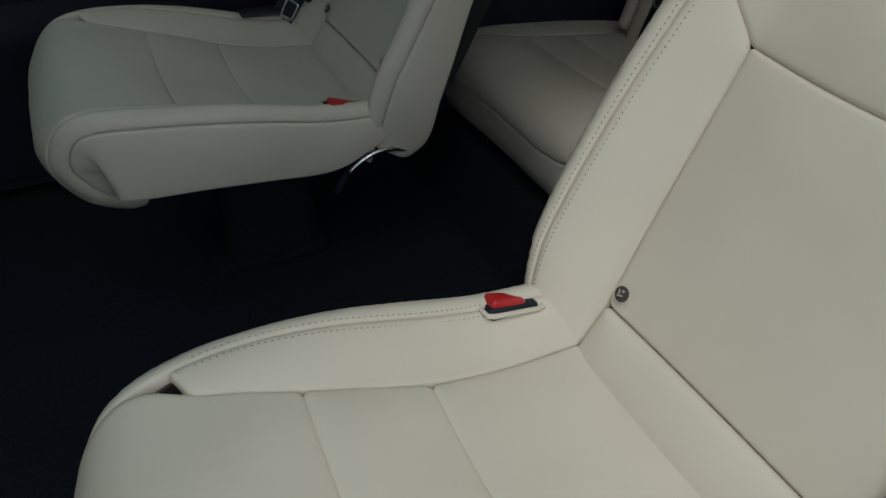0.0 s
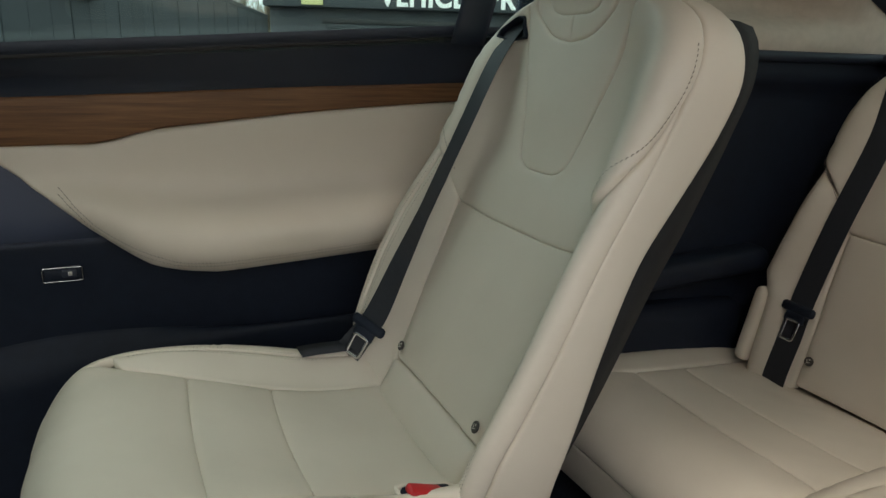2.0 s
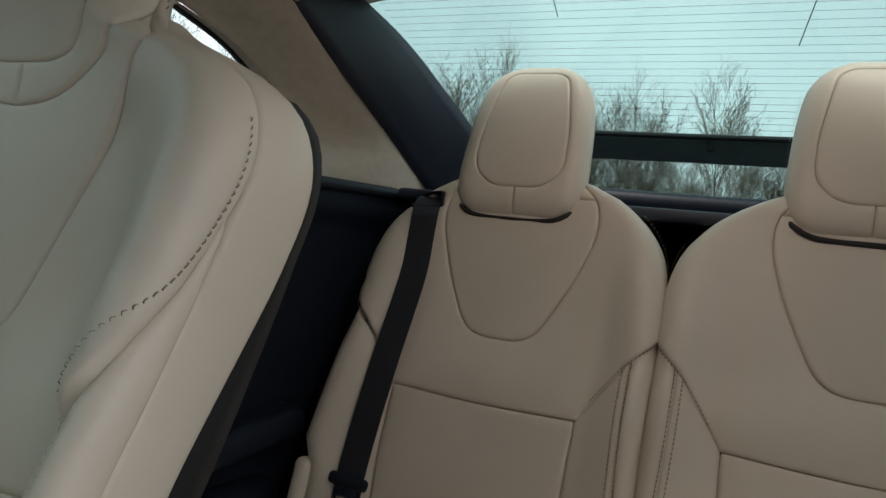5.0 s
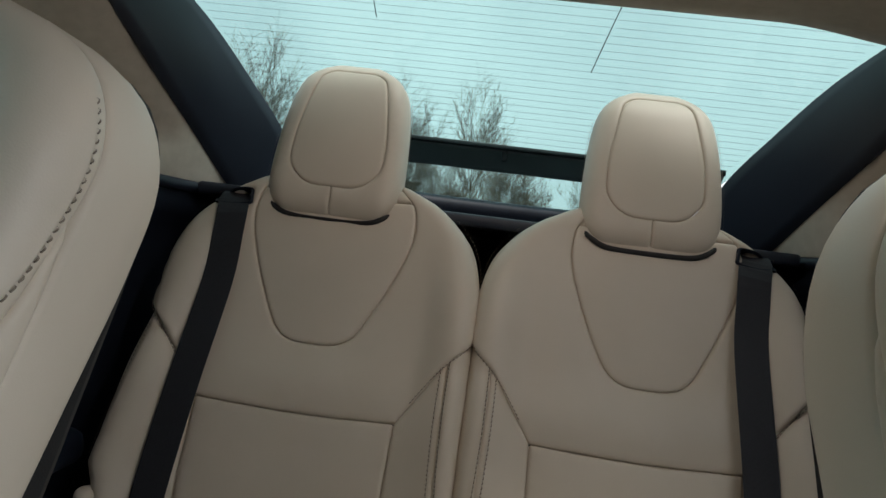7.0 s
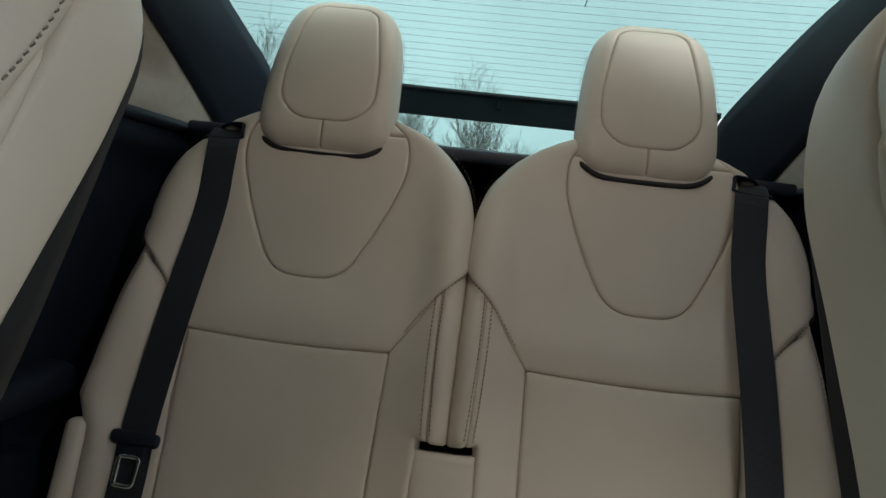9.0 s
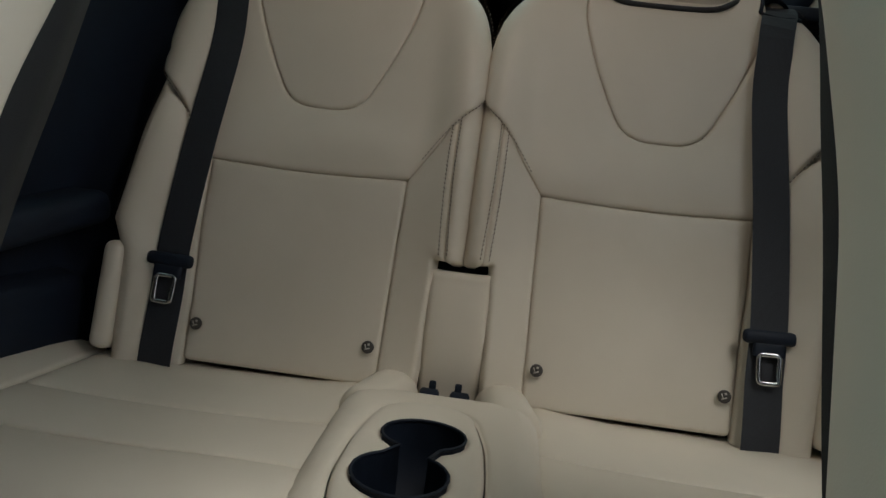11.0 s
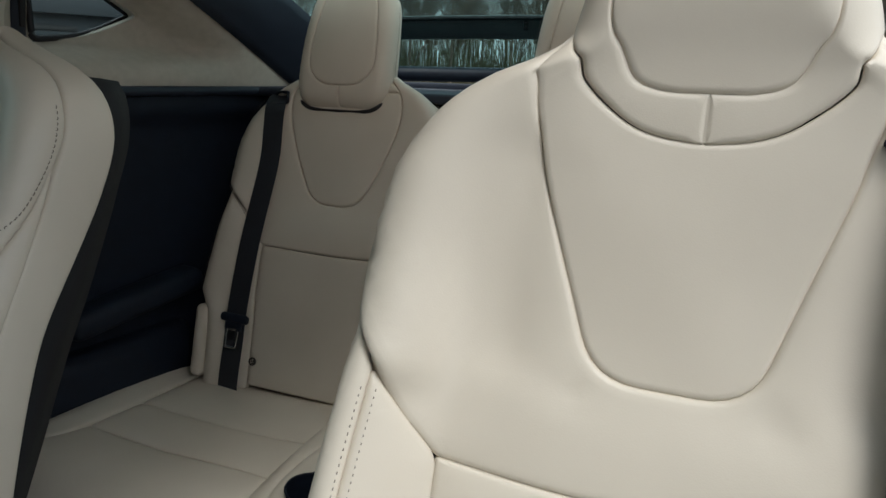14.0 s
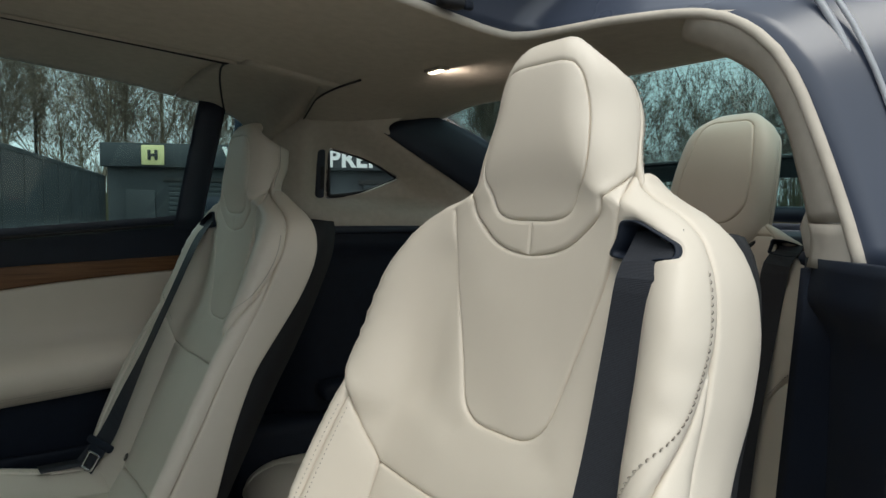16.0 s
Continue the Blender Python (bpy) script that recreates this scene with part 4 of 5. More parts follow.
    part("headrest_gap_shade", tube(rim + np.array([-.001 if m > 0 else -.007, 0, -.006]), .0042, 8), RUBBER, hr, "black tube drawn as the shade in the gap under the headrest")
    for sg in (-1, 1):
        panel("headrest_side", hs, [(sg * q[0], *q[1:]) for q in [(1.005, .004, .01), (1.005, end, .01), (1.05, end, .02), (1.08, .15, .05), (1.05, .004, .02)]], LEATHER, hr, puff=.002, unit=.2)
        ln = [(sg * .97, .03), (sg * .965, .10), (sg * .96, .20), (sg * .95, .27)]
        stitches("stitching", hs, [ln], THREAD, hr, raise_by=.004, spacing=.005, length=.0032, width=.001, unit=.11)
        part("headrest_post", tube([(1.53 + dx, hy + sg * .045, 0.90), (1.535 + dx, hy + sg * .045, 1.0)], .006), METAL, hr)
    # belt guide sunk in the outer shoulder
    gs, gv = locate(bk, yc + m * .158, .934)
    p, n = bk.pt(gs, gv)[0], bk.normal(np.array([gs]), np.array([gv]))[0]
    sunk_guide(bk, tri, n, seat)
    for sg in (-1, 1):
        s, v = S(.121, .415) * sg, V(.420)
        nn = bk.normal(np.array([s]), np.array([v]))[0]
        marker_disc(seat, bk.pt(s, v)[0] + nn * .008, nn)
    # cushion
    cc = 0.338 * m
    cu = Skin([(0.922, 0.222), (0.908, 0.255), (0.899, 0.30), (0.895, 0.335), (0.922, 0.374), (0.985, 0.393), (1.09, 0.385), (1.20, 0.374), (1.33, 0.362), (1.38, 0.357)],
              [(0.0, 0.238), (0.12, 0.240), (0.30, 0.242), (0.60, 0.242)], [(0.0, 0.0), (0.12, -0.01), (0.25, -0.004), (0.45, 0.006), (0.6, 0.010)], cc, 0.030, by=None, roll_from=.55, roll_to=.95, dish=.003)
    i0 = int(np.argmin(cu.line[:, 0]))
    X = lambda x: float(np.interp(x, cu.line[i0:, 0], cu.v[i0:]))
    base = float(np.interp(0.312, cu.line[:i0, 1], cu.v[:i0]))
    end = cu.length - .004
    cr = part("cushion_core", block((0.36, 0.40, 0.10), 0.02, (1.16, cc, 0.30)), DARK_FABRIC, seat)
    panel("base_skirt", cu, [(-.99, .004, .004), (.99, .004, .004), (.99, base, .004), (-.99, base, .004)], LEATHER, cr, puff=.003)
    out, inn = (1, -1) if m > 0 else (-1, 1)
    panel("front_roll", cu, [(inn * .985, base + .003, .02), (out * .80, base + .003, .02), (out * .74, X(.98), .05), (out * .60, X(1.03), .05), (out * .58, X(1.068), .01), (0, X(1.062), .1), (inn * .80, X(1.068), .02), (inn * .985, X(1.068), .01)], LEATHER, cr, puff=.009, reach=.04, wrinkle=.002, seed=m)
    panel("middle_cushion", cu, [(inn * .985, X(1.0692), .01), (out * .58, X(1.0692), .01), (out * .58, X(1.185), .01), (inn * .985, X(1.185), .01)], LEATHER, cr, puff=.005, depth=.0025, edge=.008, wrinkle=.0018, seed=m + 2)
    panel("rear_cushion", cu, [(inn * .985, X(1.1862), .01), (out * .58, X(1.1862), .01), (out * .60, end, .01), (inn * .985, end, .01)], LEATHER, cr, puff=.006, depth=.0025, edge=.008, wrinkle=.0018, seed=m + 4)
    a = [(out * .815, base + .003, .01), (out * .755, X(.98), .05), (out * .615, X(1.03), .05), (out * .595, X(1.10), .1), (out * .62, end, .01), (out * .99, end, .01), (out * .99, base + .003, .02)]
    panel("cushion_bolster", cu, a, LEATHER, cr, puff=.006, wrinkle=.0015, seed=m + 6)
    for sg in (-1, 1):
        panel("cushion_side", cu, [(sg * q[0], *q[1:]) for q in [(1.0, .004, .01), (1.0, end, .01), (1.30, end, .01), (1.30, X(1.0), .03), (1.12, .02, .01)]], LEATHER, cr, puff=.002)
    part("outer_pad", block((0.05, 0.030, 0.150), 0.013, (1.352, m * 0.480, 0.445), (0, 14, 0), 4), LEATHER, seat, "narrow cream side pad")
    return seat, bk, (p, n)


rear_far = rear_seat(1, "cream leather third-row seat with adjustable headrest, by the dark side panel")
rear_near = rear_seat(-1, "cream leather third-row seat with adjustable headrest, behind the near chair")
for (seat, bk, (gp, gn)), m in ((rear_far, 1), (rear_near, -1)):
    def on3(u, z, up):
        v = bk.at(z)
        s = float(bk.s_of(u, v)) * m
        return tuple(bk.pt(s, v)[0] + bk.normal(np.array([s]), np.array([v]))[0] * up)
    a = np.array(gp)
    path = [tuple(a + np.array([.016, 0, .006])), tuple(a + np.array([.0, 0, -.004])), on3(.153, .905, .011), on3(.152, .87, .012), on3(.150, .80, .014), on3(.155, .65, .018), on3(.162, .52, .018), on3(.166, .45, .018), on3(.168, .385, .016), on3(.168, .35, .01)]
    belt_run("black woven seat belt over the third-row backrest", path, (0, 1, 0), on3(.163, .50, .018), (0, 1, 0), "third-row belts")

console = thing("centre_console", "cream leather console with two joined cup holders between the rear seats", "console")
CO = Skin([(0.935, 0.195), (0.917, 0.25), (0.908, 0.30), (0.920, 0.345), (0.965, 0.385), (1.04, 0.402), (1.15, 0.408), (1.21, 0.407), (1.255, 0.400), (1.280, 0.378), (1.284, 0.345)],
          [(0.0, 0.118), (0.15, 0.117), (0.35, 0.116), (0.6, 0.116)], [(0, 0), (0.6, 0)], 0.0, 0.030, by=None)
ci = int(np.argmin(CO.line[:, 0]))
CX = lambda x: float(np.interp(x, CO.line[ci:, 0], CO.v[ci:]))
cu_ = lambda u: u / (0.117 + 0.57 * 0.030)
PLATE = [(.0, .950), (.040, .958), (.062, .992), (.070, 1.04), (.066, 1.12), (.052, 1.185), (.030, 1.205), (0, 1.21)]
plate_pts = [(cu_(u + .010), CX(x), .03) for u, x in PLATE] + [(cu_(-u + .010), CX(x), .03) for u, x in PLATE[-2:0:-1]]
w1 = [(.018 + .045 * math.cos(radians(a)), 1.045 + .034 * math.sin(radians(a))) for a in np.linspace(120, 420, 20)]
w2 = [(.006 + .043 * math.cos(radians(a)), 1.120 + .031 * math.sin(radians(a))) for a in np.linspace(-62, 242, 20)]
WELL = w1 + w2
well_pts = [(cu_(u), CX(x), .0) for u, x in WELL]


holder = panel("cup_plate", CO, plate_pts, LEATHER, console, "smooth cream cup-holder plate", puff=.004, depth=.006, edge=.006, unit=.125, raise_by=.004, grid=.009, skirt=.02, holes=[well_pts])
grow = [(p[0] * 1.0 + (p[0] - cu_(.010)) * .03, p[1] + (p[1] - CX(1.07)) * .02, .02) for p in plate_pts]
c0 = float(np.interp(.312, CO.line[:ci, 1], CO.v[:ci])) + .002
panel("console_top", CO, [(-.98, c0, .01), (.98, c0, .01), (.99, CX(1.1), .1), (.97, CO.length - .004, .03), (-.97, CO.length - .004, .03), (-.99, CX(1.1), .1)], LEATHER, console, puff=.004, unit=.125, holes=[grow])
cb = float(np.interp(.312, CO.line[:ci, 1], CO.v[:ci]))
panel("console_skirt", CO, [(-.98, .004, .005), (.98, .004, .005), (.98, cb - .002, .005), (-.98, cb - .002, .005)], LEATHER, console, puff=.003, unit=.125)
for sg in (-1, 1):
    panel("console_side", CO, [(sg * q[0], *q[1:]) for q in [(1.0, .004, .01), (1.0, CO.length - .004, .01), (1.30, CO.length - .004, .01), (1.30, .08, .03)]], LEATHER, console, puff=.002, unit=.2)
wp = np.array([CO.pt(s, v)[0] for s, v, _ in well_pts])
nw = len(wp)
inner = wp * 1.0
cen = wp.mean(0)
rows = [wp + (0, 0, .0085), wp + (0, 0, .004), cen + (wp - cen) * .96 - (0, 0, .02), cen + (wp - cen) * .93 - (0, 0, .075)]
vv = [tuple(p) for r in rows for p in r]
ff = [(i * nw + j, i * nw + (j + 1) % nw, (i + 1) * nw + (j + 1) % nw, (i + 1) * nw + j) for i in range(3) for j in range(nw)] + [tuple(3 * nw + j for j in range(nw))]
part("cup_well", from_arrays(vv, ff), BLACK_PLASTIC, console, "black cup-holder well")
part("well_rim", tube(wp + (0, 0, .0068), .0018, 6, closed=True), BLACK_PLASTIC, console)
up = CO.pt(cu_(.022), CX(.953))[0]
un = CO.normal(np.array([cu_(.022)]), np.array([CX(.953)]))[0]
port = part("charging_port", moved(block((0.020, 0.006, 0.005), 0.001, (0, 0, 0.0055)), frame_at(up, un)), BLACK_PLASTIC, console, "small black twin charging port")
for dx in (-.006, .006):
    part("port_contact", moved(block((0.006, 0.002, 0.003), 0.0005, (dx * .8, 0, 0.0075)), frame_at(up, un)), DARK_PAD, port)
# folded strap pad between the backs, with the two inner buckles
strap = thing("folded_armrest_pad", "narrow cream leather pad filling the gap between rear backs", "armrest")
part("pad", lattice(lambda u, w: (1.345 + .020 * (w - .37) / .15 - .010 * math.sin(math.pi * min(1, max(0, (w - .37) / .155))) + .006 * abs(u / .045) ** 4, u, w), np.linspace(-.0405, .0405, 15), np.linspace(.345, .534, 22), .018, True), LEATHER, strap)
part("recess_back", block((.008, .105, .215), .002, (1.388, 0, .455), (0, 7, 0)), RUBBER, strap, "black recess behind the pad")
part("pad_foot", block((.040, .080, .012), .005, (1.332, 0, .350), (0, -18, 0), 3), LEATHER, strap)
for sg in (-1, 1):
    b = thing("belt_buckle", "small black seat-belt buckle standing behind the console", "belt buckle", "third-row buckles")
    part("buckle_body", block((.026, .026, .016), .005, (1.312, sg * .020 + .002, .376), (0, -20, 0)), BLACK_PLASTIC, b)
    part("buckle_tab", block((.005, .009, .012), .002, (1.322, sg * .017 + .002, .390), (0, 10, 0)), BLACK_PLASTIC, b)

for sg in (-1, 1):
    part("corner_hump", block((.150, .074, .080), .032, (1.285, sg * .080, .364), (0, 7, -sg * 8), 6), LEATHER, console)
part("recess_floor", block((.10, .09, .02), .004, (1.31, 0, .345)), BLACK_PLASTIC, console)
# ---- car body: floor, door, linings, glazing ----
def structure(name, label, category=""):
    return tagged(new(name), label, category or name.replace("_", " "), kind="structure")


def plate(name, bm, mat, label, category="", smooth=True):
    """A piece of the setting that is one mesh."""
    return tagged(part(name, bm, mat, None, "", smooth), label, category or name.replace("_", " "), kind="structure")


floor_x = np.linspace(-1.0, 2.05, 40)
plate("floor", lattice(lambda x, y: (x, y, 0.004 * noise.noise(Vector((x * 6, y * 6, 0))) + (0.19 * float(smooth01((x - 0.86) / 0.06)))), np.r_[np.linspace(-1.0, .84, 24), np.linspace(.86, .93, 8), np.linspace(.95, 2.05, 14)], np.linspace(-.93, .93, 30), 0.03), CARPET, "black carpeted car floor with raised rear footwell", "floor")

DOOR_Y = np.array([(0.02, 0.925), (0.30, 0.915), (0.45, 0.905), (0.53, 0.895), (0.58, 0.885), (0.70, 0.875), (0.77, 0.868), (0.86, 0.855), (0.90, 0.838), (0.94, 0.818), (0.957, 0.800), (0.962, 0.775)])
door_y = lambda z: np.interp(z, DOOR_Y[:, 0], DOOR_Y[:, 1])


def flat_door(s, v):
    return np.stack([s, door_y(v), v], 1)


ARM = np.array([(0.50, 0.0), (0.525, 0.03), (0.545, 0.062), (0.575, 0.080), (0.61, 0.078), (0.635, 0.058), (0.665, 0.024), (0.70, 0.010), (0.78, 0.006)])


def arm_door(s, v):
    drop = np.interp(s, [0.0, 0.12, 0.20, 0.29, 0.40, 0.65, 0.9], [0.23, 0.19, 0.09, 0.018, 0.0, 0.014, 0.03])
    bul = np.interp(v - drop * (1 - smooth01((v - .60) / .17)), ARM[:, 0], ARM[:, 1]) * np.interp(s, [0.06, 0.34, .9], [0.0, 1, 1])
    return np.stack([s, door_y(v) - bul, v], 1)


DS, AS = Sheet(flat_door, True), Sheet(arm_door, True)
door = structure("door_1", "closed car door with cream armrest, oak strip and dark pad", "car door")
panel("lower_panel", DS, [(-.55, .02), (1.02, .02), (1.02, .60), (-.55, .60)], BLACK_PLASTIC, door, "black grained lower door panel", unit=1, puff=0, grid=.05, edge=.004)
panel("pocket_panel", Sheet(lambda s, v: np.stack([s, door_y(v) - .030 * smooth01((.40 + .03 * np.sin(s * 3) - v) / .03), v], 1), True), [(-.55, .04, .03), (.92, .04, .03), (.92, .405, .02), (.42, .41, .1), (.15, .435, .1), (-.05, .405, .1), (-.55, .36, .02)], BLACK_PLASTIC, door, "dark storage pocket along the door foot", unit=1, puff=.004, grid=.025)
panel("armrest_panel", AS, [(.045, .766, .01), (.12, .707, .05), (.20, .625, .06), (.285, .556, .08), (.39, .530, .1), (.65, .545, .1), (.98, .575, .02), (.98, .842, .01), (.86, .836, .05), (.60, .820, .1), (.305, .788, .06), (.235, .766, .05)], DOOR_LEATHER, door, "smooth cream leather armrest panel", unit=1, puff=.003, edge=.006, grid=.016, wrinkle=.0006)
panel("wood_strip", DS, [(-.55, .755, .01), (.235, .769, .05), (.305, .791, .06), (.60, .823, .1), (.86, .839, .1), (1.0, .844, .01), (1.0, .880, .01), (.60, .866, .1), (.13, .843, .1), (-.55, .825, .01)], WOOD, door, "open-pore brown oak trim strip", unit=1, puff=.003, edge=.003, grid=.03, raise_by=.004)
SILL = lambda x: np.minimum(.9015 + .0765 * np.asarray(x, float), .966)
US = Sheet(lambda s, v: np.stack([s, door_y(v), v - (.9635 - SILL(s)) * smooth01((v - .86) / .09)], 1), True)
panel("upper_pad", US, [(-.55, .820), (.13, .838, .1), (.60, .861, .1), (1.02, .875), (1.02, .9615), (-.55, .9595)], DARK_PAD, door, "soft dark padded door top", unit=1, puff=.004, edge=.004, grid=.03)
stitches("stitching", AS, [[(.16, .69), (.22, .622), (.29, .578), (.39, .558), (.65, .571), (.96, .600)], [(.16, .70), (.22, .63), (.295, .585), (.39, .565), (.65, .578), (.96, .607)]], THREAD, door, raise_by=.003, unit=1)
sw = part("window_switch", block((.056, .012, .022), .003, (.150, .880, .548), (0, -3, 0)), BLACK_PLASTIC, door, "black window switch with bright frame")
part("switch_frame", tube([(.150 + x, .873, .548 + z) for x, z in rounded([(-.030, -.012, .004), (.030, -.012, .004), (.030, .012, .004), (-.030, .012, .004)], .006)], .0009, 6, closed=True), METAL, sw)
part("switch_rocker", block((.022, .008, .014), .003, (.160, .873, .549), (0, 0, 0)), DARK_PAD, sw)
part("switch_mark", block((.006, .002, .007), 0, (.162, .8685, .550)), PALE_MARK, sw)

glass_y = lambda z: 0.792 - 0.27 * (z - 0.955) - 0.12 * max(0, z - 1.05) ** 2
WTOP = lambda x: float(np.interp(x, [-.6, .45, .70, .88, .95, .985, 1.0], [1.32, 1.300, 1.275, 1.243, 1.222, 1.19, 1.14]))
GLZ = lambda x, k: float(SILL(x)) - .015 + k * (WTOP(x) + .027 - float(SILL(x)))
pane = lambda x0, x1, n: lattice(lambda x, k: (x, glass_y(GLZ(x, k)), GLZ(x, k)), np.linspace(x0, x1, n), np.linspace(0, 1, 8), .004)
gl = part("door_glass", pane(-.55, .86, 24), GLASS, door, "green-tinted door glass")
gl.visible_shadow = False
gl2 = part("fixed_quarter_glass", pane(.875, 1.005, 8), GLASS, door)
gl2.visible_shadow = False
px = lambda k, e: (.818 + .040 * k + e * .050, glass_y(.95 + .30 * k) - .010, .950 + .30 * k)
part("glass_divider", lattice(lambda k, e: (px(k, e)[0], px(k, e)[1] - .008 * math.sin(math.pi * e), px(k, e)[2]), np.linspace(0, 1.02, 10), np.linspace(0, 1, 7), .02), DARK_PAD, door, "black upright divider between panes")
part("glass_seal", tube([(x, .798, float(SILL(x)) - .006) for x in np.linspace(-.55, .99, 20)], .006, 6), RUBBER, door)
part("pane_seal", tube(curve([(.985, .790, .955), (1.000, .775, 1.03), (1.006, .74, 1.14), (.992, .722, 1.195), (.955, .712, 1.225), (.90, .705, 1.243)], step=.02), .006, 6), RUBBER, door)
ZR = lambda x: float(np.interp(x, [-1.2, 0, .5, .8, 1.0, 1.2, 1.44], [1.33, 1.315, 1.284, 1.264, 1.238, 1.238, 1.262]))


def liner(x, k):
    """Far door's upper lining: from the roof spine out and down to the window's top."""
    y0, z0 = .268, ZR(x) - .004
    y1, z1 = glass_y(WTOP(x)) - .010, WTOP(x)
    return (x, y0 + (y1 - y0) * k, z0 + (z1 - z0) * max(k, 0) ** 1.2 + .026 * math.sin(math.pi * max(k, 0) ** .8))


part("upper_lining", lattice(liner, np.linspace(.08, .797, 18), np.linspace(0, 1, 18), .02, True), LINER, door, "beige fabric lining above the door glass")
part("pillar_cap", lattice(lambda x, k: (x, *liner(min(x, 1.0), k)[1:2], liner(min(x, 1.0), k)[2] + .02 * max(0, x - 1.0) / .06), np.linspace(.802, 1.06, 14), np.linspace(-.1, 1, 20), .02, True), LINER, door, "smooth beige cap over the door pillar")
part("lining_gap", tube([tuple(np.array(liner(x, .13)) - (0, 0, .002)) for x in np.linspace(.08, .797, 18)], .0042, 6), RUBBER, door)


part("cap_seam", tube([tuple(np.array(liner(.80 + .12 * ((k - .13) / .87) ** 1.4, k)) - (0, 0, .002)) for k in np.linspace(.13, 1, 18)], .0022, 6), RUBBER, door, "dark shut line beside the pillar cap")


# linings behind the doors, both sides
QX = np.array([(0.94, 0.765), (0.985, 0.742), (1.02, 0.705), (1.06, 0.655), (1.12, 0.608), (1.20, 0.588), (1.32, 0.566), (1.45, 0.540), (1.68, 0.482), (2.05, 0.420)])
QC = curve(QX, n=6)
q_y = lambda x: np.interp(x, QC[:, 0], QC[:, 1])


def quarter(side):
    def fn(s, v):
        below = 1.196 - .57 * (s - 1.262) - v
        recess = .085 * smooth01((s - 1.07) / .09) * smooth01((below - .005) / .045) * smooth01((v - .985) / .045) * (1 - smooth01((v - 1.14) / .11)) * (1 - smooth01((s - 1.42) / .15))
        y = q_y(s) - .16 * np.maximum(v - .95, 0) - 1.2 * np.maximum(v - 1.10, 0) ** 2 + recess
        return np.stack([s, side * y, v], 1)
    return fn


HOLE = [(1.172, 1.026, .012), (1.27, 1.036, .05), (1.378, 1.082, .012), (1.285, 1.132, .05), (1.172, 1.156, .012)]
for side, tag in ((1, "far"), (-1, "near")):
    q = structure("quarter_trim", "beige fabric lining of the rear quarter round a small window", "lining")
    sh = Sheet(quarter(side), side > 0)
    f, tz = (.985, 1.245) if side > 0 else (1.082, 1.216)
    out = [(f, .946), (1.30, .946), (1.69, .950), (1.675, .985, .02), (1.60, 1.035, .1), (1.45, 1.112, .1), (1.268, 1.205, .03), (1.34, tz, .02), (1.11, tz), (max(f, 1.06), tz - .01, .03), (max(f, 1.030), 1.20, .02), (max(f, 1.005), 1.10, .02)]
    loop, hole = rounded(out, .02), rounded(HOLE, .012)
    panel("lining", sh, out, LINER, q, unit=1, puff=.003, edge=.006, grid=.018, holes=[HOLE])
    # window reveal and pane
    h3 = sh.pt(hole[:, 0], hole[:, 1])
    o3 = np.stack([hole[:, 0] + (hole[:, 0] - 1.26) * .06 + .012, np.full(len(hole), side * .660), hole[:, 1] + .004], 1)
    n = len(h3)
    part("window_reveal", from_arrays([tuple(p) for p in np.vstack([h3, o3])], [(i, (i + 1) % n, n + (i + 1) % n, n + i) for i in range(n)]), LINER, q)
    part("window_seal", tube(o3, .006, 6, closed=True), RUBBER, q)
    g = part("quarter_pane", from_arrays([tuple(p + (0, side * .004, 0)) for p in o3], [tuple(range(n))]), GLASS, q, smooth=False)
    g.visible_shadow = False
    d = structure("side_panel", "dark moulded luggage side panel", "side panel")
    part("panel_face", lattice(lambda x, z: (x, side * (q_y(x) + .016 * (1 - smooth01((z - .88) / .05)) - .012 * float(np.exp(-((z - .90) / .02) ** 2))), z), QC[2::2, 0], np.r_[np.linspace(.02, .84, 10), np.linspace(.86, .950, 9)], .02, side < 0), BLACK_PLASTIC, d)
    part("panel_ledge", tube([(x, side * (q_y(x) - .004), .944) for x in np.linspace(1.06 if side > 0 else 1.16, 1.69, 20)], .010, 8), DARK_PAD, d)
    part("side_armrest", block((.30, .075, .05), .02, (1.26, side * (.565), .545), (0, -6, -side * 7), 3), BLACK_PLASTIC, d, "dark moulded side armrest")
    part("lower_wedge", block((.50, .12, .46), .03, (1.15, side * .62, .24), (0, 0, -side * 6)), BLACK_PLASTIC, d)
    # dark pillar beside the rear glass
    A = curve([(1.262, .527, 1.196), (1.38, .514, 1.130), (1.52, .499, 1.052), (1.64, .482, .980), (1.70, .470, .945)], n=6)
    B = curve([(1.41, .512, 1.250), (1.52, .474, 1.205), (1.62, .439, 1.145), (1.72, .405, 1.078), (1.80, .385, 1.00)], n=6)
    C = curve([(1.310, .552, 1.266), (1.40, .545, 1.27), (1.50, .530, 1.245), (1.6, .52, 1.2), (1.7, .5, 1.1)], n=6)
    part("rear_pillar", lattice(lambda i, k: (A[i] * (1 - k) + B[i] * k + np.array([-.004, -.004, 0]) * math.sin(math.pi * k)) * (1, side, 1), range(len(A)), np.linspace(0, 1, 8), .01, side < 0), DARK_PAD, d, "dark pillar cover by the rear window")
    part("pillar_corner", from_arrays([tuple(np.array(p) * (1, side, 1)) for p in ((1.258, .533, 1.192), (1.240, .575, 1.285), (1.45, .560, 1.305), (1.41, .513, 1.250))], [(0, 1, 2, 3)]), DARK_PAD, d)
    hk = thing("coat_hook_handle", "slim dark handle beside the quarter window", "handle")
    hp = sh.pt(1.150, 1.09)[0]
    part("grip", block((.026, .022, .128), .007, (hp[0], hp[1] - side * .004, hp[2]), (side * 8, -2, 0)), DARK_PAD, hk)
